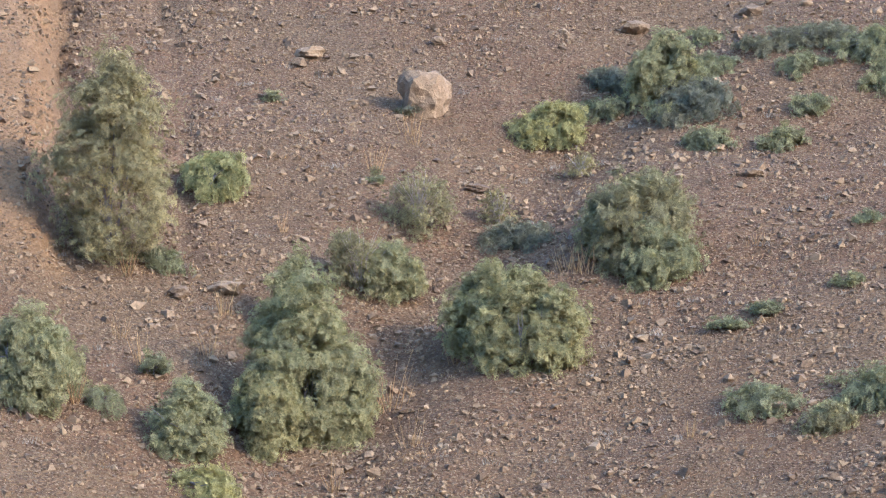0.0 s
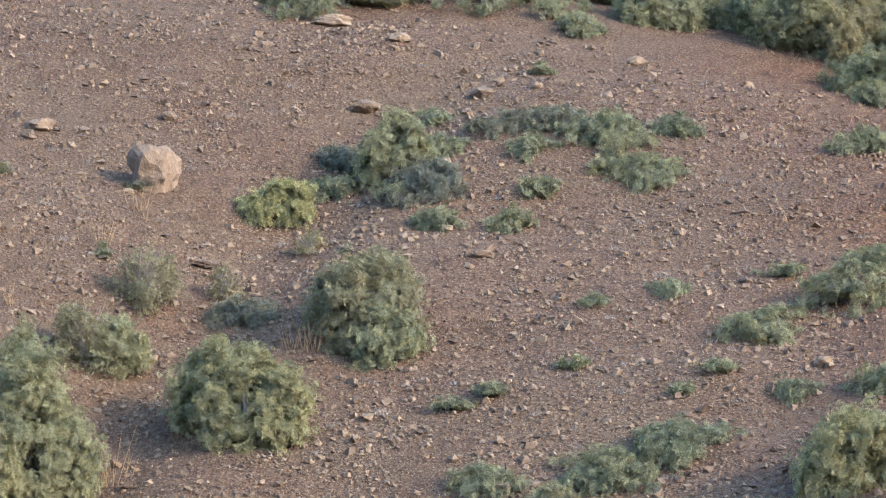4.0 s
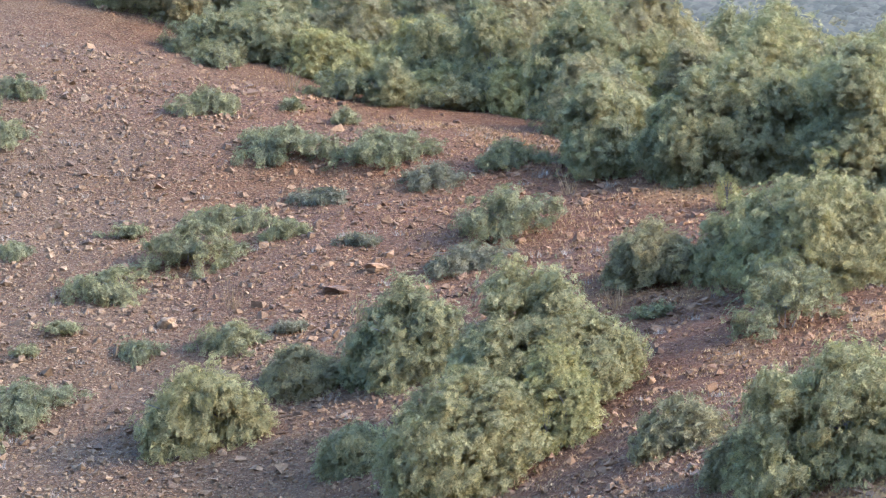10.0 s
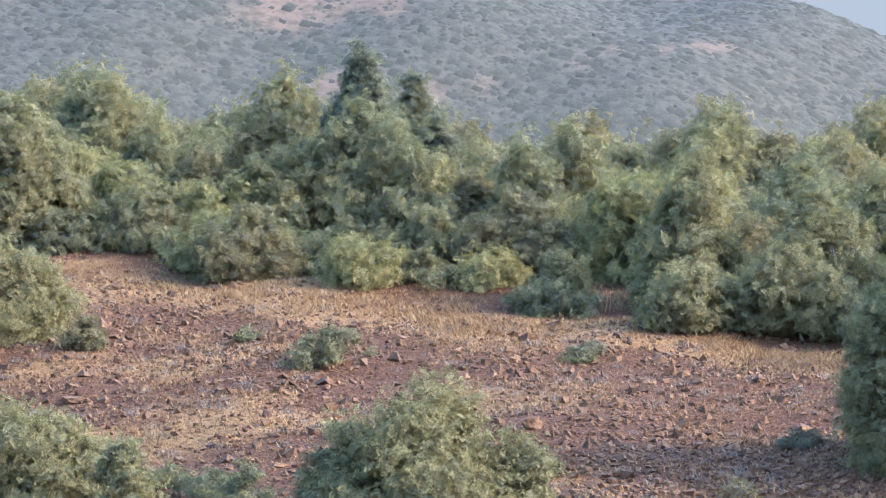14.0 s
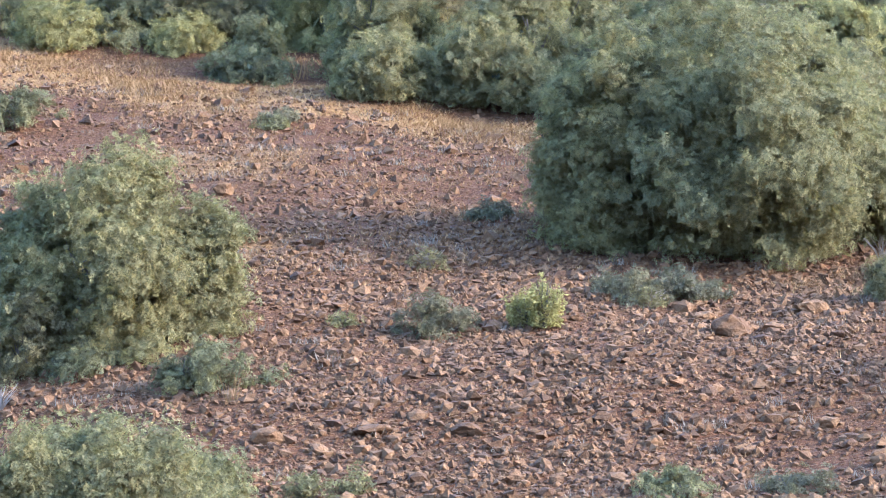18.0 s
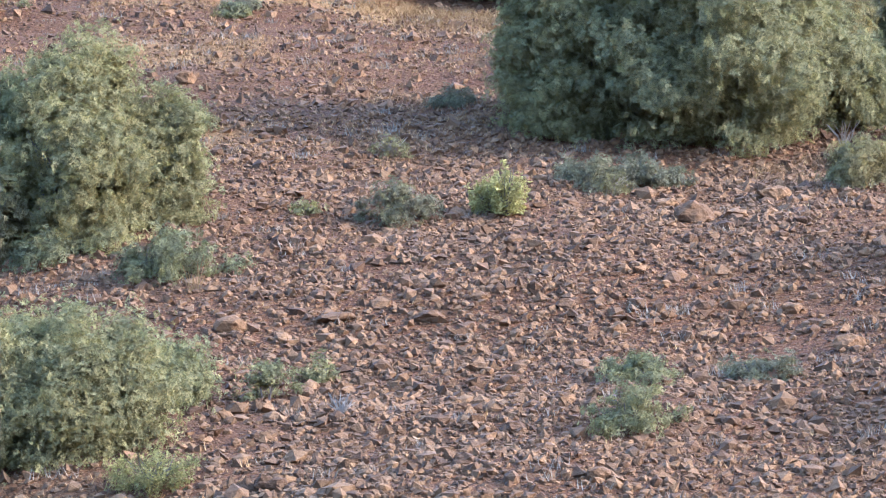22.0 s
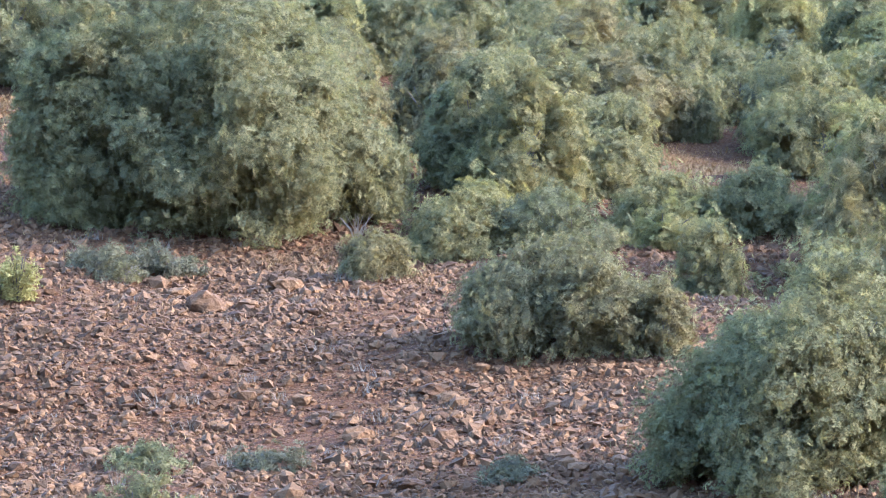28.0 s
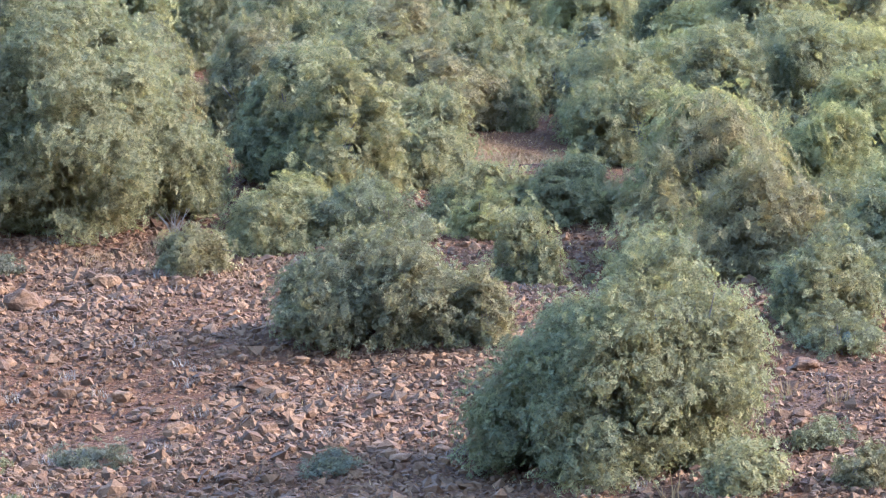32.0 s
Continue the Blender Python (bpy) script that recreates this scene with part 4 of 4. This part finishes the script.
boulder(8.62, 147.25, 0.28, 0.24)
boulder(1.03, 142.30, 0.60, 0.27)
boulder(7.45, 158.73, 0.63, 0.41)
boulder(5.34, 161.41, 1.14, 0.38)
boulder(15.29, 158.06, 0.52, 0.34)
boulder(9.95, 154.08, 0.62, 0.40)
boulder(11.70, 154.26, 0.36, 0.29)
boulder(17.73, 129.39, 0.46, 0.34)
boulder(19.95, 161.67, 0.23, 0.19)
boulder(8.62, 124.30, 0.53, 0.35)
boulder(24.46, 128.08, 0.40, 0.31)
boulder(23.74, 130.96, 0.62, 0.25)
boulder(22.43, 129.78, 0.62, 0.25)
boulder(39.44, 96.55, 0.42, 0.32)
boulder(41.19, 105.01, 0.26, 0.21)
boulder(32.64, 108.18, 0.48, 0.24)
boulder(39.64, 97.01, 0.29, 0.22)
boulder(43.11, 81.27, 0.39, 0.24)
boulder(37.28, 89.55, 0.25, 0.20)
boulder(31.76, 64.84, 0.34, 0.20)
boulder(29.99, 62.81, 0.38, 0.24)
boulder(31.16, 60.89, 0.32, 0.24)
boulder(33.86, 70.38, 0.40, 0.20)
boulder(27.23, 63.51, 0.37, 0.29)
boulder(42.12, 70.12, 0.48, 0.23)
boulder(38.01, 64.08, 0.44, 0.17)
boulder(49.51, 82.48, 0.41, 0.16)
boulder(50.36, 65.60, 0.48, 0.25)
boulder(31.50, 75.06, 0.48, 0.32)
boulder(30.28, 72.86, 0.33, 0.18)
boulder(34.63, 74.00, 0.48, 0.23)
boulder(25.80, 76.15, 0.38, 0.38)
boulder(33.24, 74.63, 0.57, 0.15)


# ---- the wood behind the crest: a few trees, copied and turned ----
def build_wood():
    rng = np.random.RandomState(11)
    stock = []
    for kind, w, h in (("oak", 3.6, 2.9), ("oak", 3.2, 3.3), ("oak", 4.2, 2.7), ("grey", 3.2, 2.5), ("light", 2.6, 2.2), ("oak", 2.5, 2.1), ("grey", 2.6, 3.0), ("fir", 2.0, 3.4), ("low", 2.4, 1.2), ("light", 2.0, 1.3)):
        stock.append([make_plant(kind, w, h, 0.55, 0.36, 0.46), w, False])
    taken = [(x, y, w * 0.6) for x, y, w in STANDING]
    made = 0
    for _ in range(16000):
        a = rng.uniform(radians(-7), radians(41))
        br = float(along(a, BACK_R))
        start = float(along(a, WOOD_R))
        r = start + (br + 9 - start) * rng.uniform(0, 1) ** 0.8
        if a < radians(8) and r > start + 13:
            continue
        x, y = r * math.sin(a), r * math.cos(a)
        k = rng.choice(len(stock), p=(0.17, 0.13, 0.13, 0.14, 0.1, 0.10, 0.07, 0.03, 0.08, 0.05) if r > start + 5 else (0, 0, 0, 0.1, 0.15, 0.2, 0, 0, 0.35, 0.2))
        s = rng.uniform(0.7, 1.15)
        w = stock[k][1] * s
        if any(abs(math.degrees(a) - ca) < half + math.degrees(0.28 * w / r) and near + 6 < r < far - 1 for ca, near, far, half in CLEARINGS):
            continue
        if any((x - ox) ** 2 + (y - oy) ** 2 < (0.255 * (w + ow)) ** 2 for ox, oy, ow in taken):
            continue
        taken.append((x, y, w))
        m = Matrix.LocRotScale((x, y, lie(x, y) - 0.05), Euler((0, 0, rng.uniform(0, 6.283))), (s, s, s * rng.uniform(0.85, 1.2)))
        if stock[k][2] and r - 0.4 * w < start + 6.5 * math.exp(-((math.degrees(a) - 5.9) / 1.3) ** 2) - 1.5:
            continue
        if not stock[k][2]:
            stock[k][0].matrix_basis = m
            stock[k][2] = True
            tagged(stock[k][0], label=stock[k][0]["label"].split(" on ")[0].split(" among ")[0] + " in dense wood", group="wood behind the crest")
        else:
            copy_thing(stock[k][0], m)
        made += 1
        if made >= 690:
            break


CLEARINGS = [(30.35, 99.2, 110.7, 0.30), (32.40, 98.2, 109.7, 0.36), (35.12, 94.6, 106.1, 0.30), (26.06, 99.3, 110.8, 0.45)]
build_wood()


# ---- scrub on the far ridge ----
OCTA = np.array([(1, 0, 0), (-1, 0, 0), (0, 1, 0), (0, -1, 0), (0, 0, 1), (0, 0, -1)], float)
OCTA_F = np.array([(0, 2, 4), (2, 1, 4), (1, 3, 4), (3, 0, 4), (2, 0, 5), (1, 2, 5), (3, 1, 5), (0, 3, 5)])
FAR_F = OCTA_F[:4]


def build_far_scrub():
    rng = np.random.RandomState(21)
    n = 60000
    a = rng.uniform(radians(10), radians(36), n)
    r = np.sqrt(rng.uniform(745.0**2, 968.0**2, n))
    x, y = r * np.sin(a), r * np.cos(a)
    keep = rng.uniform(0, 1, n) > 0.80 * ridge_bare(x, y)
    x, y = x[keep], y[keep]
    n = len(x)
    size = np.clip(rng.lognormal(-0.55, 0.55, n), 0.22, 1.5)
    v = OCTA[None] * rng.uniform(0.7, 1.2, (n, 6, 1)) + 0.12 * rng.normal(size=(n, 6, 3))
    v = v * size[:, None, None] * np.array([1.25, 1.25, 0.46]) + np.stack([x, y, 0 * x], -1)[:, None]
    v[..., 2] += height(v[..., 0], v[..., 1]) - 0.08
    f = FAR_F[None] + (np.arange(n) * 6)[:, None, None]
    v, f = v.reshape(-1, 3), f.reshape(-1, 3)
    me = mesh_of("far_scrub", v, f.tolist(), far_scrub_material(), smooth=True)
    tagged(new("far_scrub", me), "hazy blue-green scrub covering the far ridge", "scrub", kind="stuff")


build_far_scrub()


# ---- dry grass ----
def grass_mesh(rng, at, blades, tall, lean=0.35, width=0.014, mat=STRAW, spread=0.16):
    n = len(at) * blades
    foot = np.repeat(at, blades, 0) + np.concatenate([rng.normal(size=(n, 2)) * spread, np.zeros((n, 1))], 1)
    t = rng.uniform(0, 6.283, n)
    h = np.repeat(tall, blades) * rng.uniform(0.5, 1.1, n)
    tip = foot + np.stack([np.cos(t) * lean * h, np.sin(t) * lean * h, h], -1)
    side = np.stack([-np.sin(t), np.cos(t), 0 * t], -1) * width
    v = np.stack([foot - side, foot + side, tip], 1).reshape(-1, 3)
    return mesh_of("dry_grass", v, np.arange(n * 3).reshape(-1, 3).tolist(), mat)


def build_grass():
    rng = np.random.RandomState(31)
    n = 210000
    a = rng.uniform(radians(-6), radians(40), n)
    r = np.sqrt(rng.uniform(66.0**2, 165.0**2, n))
    x, y = r * np.sin(a), r * np.cos(a)
    keep = rng.uniform(0, 1, n) < straw_cover(x, y, r, a) * 0.9
    x, y = x[keep], y[keep]
    at = np.stack([x, y, height(x, y) - 0.02], -1)
    me = grass_mesh(rng, at, 9, rng.uniform(0.05, 0.16, len(at)), 0.95, 0.010)
    tagged(new("dry_grass", me), "golden dry grass in patches on stony soil", "grass", kind="stuff")


build_grass()


def build_belt():
    rng = np.random.RandomState(35)
    n = 60000
    a = rng.uniform(radians(9), radians(31), n)
    cr = along(a, CREST_R)
    r = cr + rng.uniform(-16, 4, n)
    x, y = r * np.sin(a), r * np.cos(a)
    patch = swell(x, y, 6, 45) + 0.5 * swell(x, y, 2.0, 46)
    crest = 1.3 * np.exp(-((r - cr + 0.6) / 1.7) ** 2) * np.clip((np.degrees(a) - 16) / 4, 0.2, 1)
    inner = 0.30 * np.clip((np.degrees(a) - 11) / 3, 0, 1)
    keep = rng.uniform(0, 1, n) < crest * np.clip(0.30 + 0.9 * patch, 0, 1) + inner * np.clip(patch - 0.15, 0, 1)
    x, y = x[keep], y[keep]
    at = np.stack([x, y, height(x, y) - 0.02], -1)
    me = grass_mesh(rng, at, 16, rng.uniform(0.06, 0.22, len(at)), 1.1, 0.006, spread=0.16)
    tagged(new("tall_dry_grass", me), "tall golden dry grass along the slope's upper edge", "grass", kind="stuff")


build_belt()


def build_weeds():
    rng = np.random.RandomState(33)
    n = 6500
    a = rng.uniform(radians(-5), radians(38), n)
    r = np.sqrt(rng.uniform(67.0**2, 160.0**2, n))
    x, y = r * np.sin(a), r * np.cos(a)
    keep = (rng.uniform(0, 1, n) < 0.22 + 0.9 * straw_cover(x, y, r, a)) & (r < along(a, CREST_R))
    x, y = x[keep], y[keep]
    at = np.stack([x, y, height(x, y) - 0.02], -1)
    me = grass_mesh(rng, at, 30, rng.uniform(0.08, 0.26, len(at)), 0.7, 0.009, WEED, 0.14)
    tagged(new("dry_weeds", me), "small grey-brown dry weeds scattered over stony soil", "weeds", kind="stuff")


build_weeds()


# ---- loose stones ----
def chips(rng, n, size):
    """n angular stones about their own centres."""
    v = BALL_V[None] * rng.uniform(0.74, 1.08, (n, 12, 1)) + 0.07 * rng.normal(size=(n, 12, 3))
    v = v * rng.uniform(0.65, 1.15, (n, 1, 3)) * np.array([0.58, 0.52, 0.43])
    t = rng.uniform(0, 6.283, n)
    tilt = rng.normal(0, 0.30, n)
    c, s = np.cos(tilt)[:, None], np.sin(tilt)[:, None]
    v = np.stack([v[..., 0] * c - v[..., 2] * s, v[..., 1], v[..., 0] * s + v[..., 2] * c], -1)
    c, s = np.cos(t)[:, None], np.sin(t)[:, None]
    return np.stack([v[..., 0] * c - v[..., 1] * s, v[..., 0] * s + v[..., 1] * c, v[..., 2]], -1) * size[:, None, None]


BLOCK_V = np.array([(i, j, k) for i in (-1, 1) for j in (-1, 1) for k in (-1, 1)], float)
BLOCK_F = np.array([(0, 1, 3), (0, 3, 2), (4, 6, 7), (4, 7, 5), (0, 4, 5), (0, 5, 1), (2, 3, 7), (2, 7, 6), (0, 2, 6), (0, 6, 4), (1, 5, 7), (1, 7, 3)])


def blocks(rng, n, size):
    """n broken, edged stones about their own centres."""
    v = BLOCK_V[None] * rng.uniform(0.55, 1.05, (n, 8, 1)) + 0.11 * rng.normal(size=(n, 8, 3))
    v[:, 1::2, :2] *= rng.uniform(0.45, 0.85, (n, 1, 1))
    v = v * rng.uniform(0.65, 1.15, (n, 1, 3)) * np.array([0.52, 0.46, 0.31])
    q = unit(rng.normal(size=(n, 3)) * 0.30 + np.array([0, 0, 1.0]))
    side = unit(np.cross(q, rng.normal(size=(n, 3))))
    turned = np.stack([side, np.cross(q, side), q], 1)
    return np.einsum("nij,njk->nik", v, turned) * size[:, None, None]


def pebbles(rng, n, size):
    """n small irregular stones about their own centres."""
    v = OCTA[None] * rng.uniform(0.65, 1.15, (n, 6, 1)) + 0.18 * rng.normal(size=(n, 6, 3))
    q = unit(rng.normal(size=(n, 3)))
    side = unit(np.cross(q, rng.normal(size=(n, 3))))
    turned = np.stack([q, side, np.cross(q, side)], 1)
    v = np.einsum("nij,njk->nik", v, turned)
    return v * (size[:, None, None] * np.array([0.62, 0.62, 0.54]))


def scatter(rng, n, grown, left=-6.0, end=166.0):
    a = rng.uniform(radians(left), radians(40), n)
    r = np.sqrt(rng.uniform(64.0**2, end**2, n))
    x, y = r * np.sin(a), r * np.cos(a)
    near = np.clip((np.degrees(a) - 19) / 5, 0, 1) * np.clip((106 - r) / 12, 0, 1)
    want = (grown + (1 - grown) * near) * np.clip(0.85 + 0.45 * swell(x, y, 9, 61) + 0.35 * swell(x, y, 3, 62), 0.12, 1.3)
    want = want * np.clip((along(a, CREST_R) + 3 - r) / 5, 0, 1)
    keep = rng.uniform(0, 1, n) < want
    return x[keep], y[keep], near[keep]


def build_stones():
    rng = np.random.RandomState(51)
    x, y, near = scatter(rng, 190000, 0.48)
    n = len(x)
    size = np.clip(rng.lognormal(math.log(0.110), 0.48, n), 0.055, 0.42)
    order = np.argsort(near < 0.35, kind="stable")
    x, y, size = x[order], y[order], size[order]
    close = int((near >= 0.35).sum())
    foot = np.stack([x, y, height(x, y) + size * 0.06], -1)[:, None]
    round_v = (chips(rng, close, size[:close]) + foot[:close]).reshape(-1, 3)
    block_v = (blocks(rng, n - close, size[close:]) + foot[close:]).reshape(-1, 3)
    round_f = (BALL_F[None] + (np.arange(close) * 12)[:, None, None]).reshape(-1, 3)
    block_f = (BLOCK_F[None] + (np.arange(n - close) * 8)[:, None, None]).reshape(-1, 3) + len(round_v)
    me = mesh_of("loose_stones", np.concatenate([round_v, block_v]), np.concatenate([round_f, block_f]).tolist(), STONE)
    tagged(new("loose_stones", me), "angular broken brown stones strewn over red soil", "stones", kind="stuff")
    x, y, near = scatter(rng, 125000, 0.8)
    x2, y2, near2 = scatter(rng, 62000, 0.05, 18.0, 106.0)
    x, y, near = np.concatenate([x, x2]), np.concatenate([y, y2]), np.concatenate([near, near2])
    n = len(x)
    size = np.clip(rng.lognormal(math.log(0.098), 0.42, n), 0.045, 0.30) * (1.15 - 0.15 * near)
    v = pebbles(rng, n, size) + np.stack([x, y, height(x, y) + size * 0.08], -1)[:, None]
    f = OCTA_F[None] + (np.arange(n) * 6)[:, None, None]
    me = mesh_of("gravel", v.reshape(-1, 3), f.reshape(-1, 3).tolist(), STONE)
    tagged(new("gravel", me), "small reddish-brown gravel littering the bare slope", "gravel", kind="stuff")


build_stones()


# ---- single stones of the near slope, parts of the ground ----
def build_near_stones():
    rng = np.random.RandomState(71)
    shapes = []
    for v in chips(rng, 12, np.ones(12)):
        shapes.append(mesh_of("stone", v, BALL_F.tolist(), STONE))
    for k in range(300):
        a, r = radians(rng.uniform(22, 36)), math.sqrt(rng.uniform(67.0**2, 84.0**2))
        x, y = r * math.sin(a), r * math.cos(a)
        s = float(np.clip(rng.lognormal(math.log(0.22), 0.3), 0.14, 0.42))
        ob = new("stone", shapes[k % 12])
        ob.parent = GROUND
        ob.matrix_basis = Matrix.LocRotScale((x, y, lie(x, y) + 0.06 * s), Euler((0, 0, rng.uniform(0, 6.283))), (s, s, s))


build_near_stones()
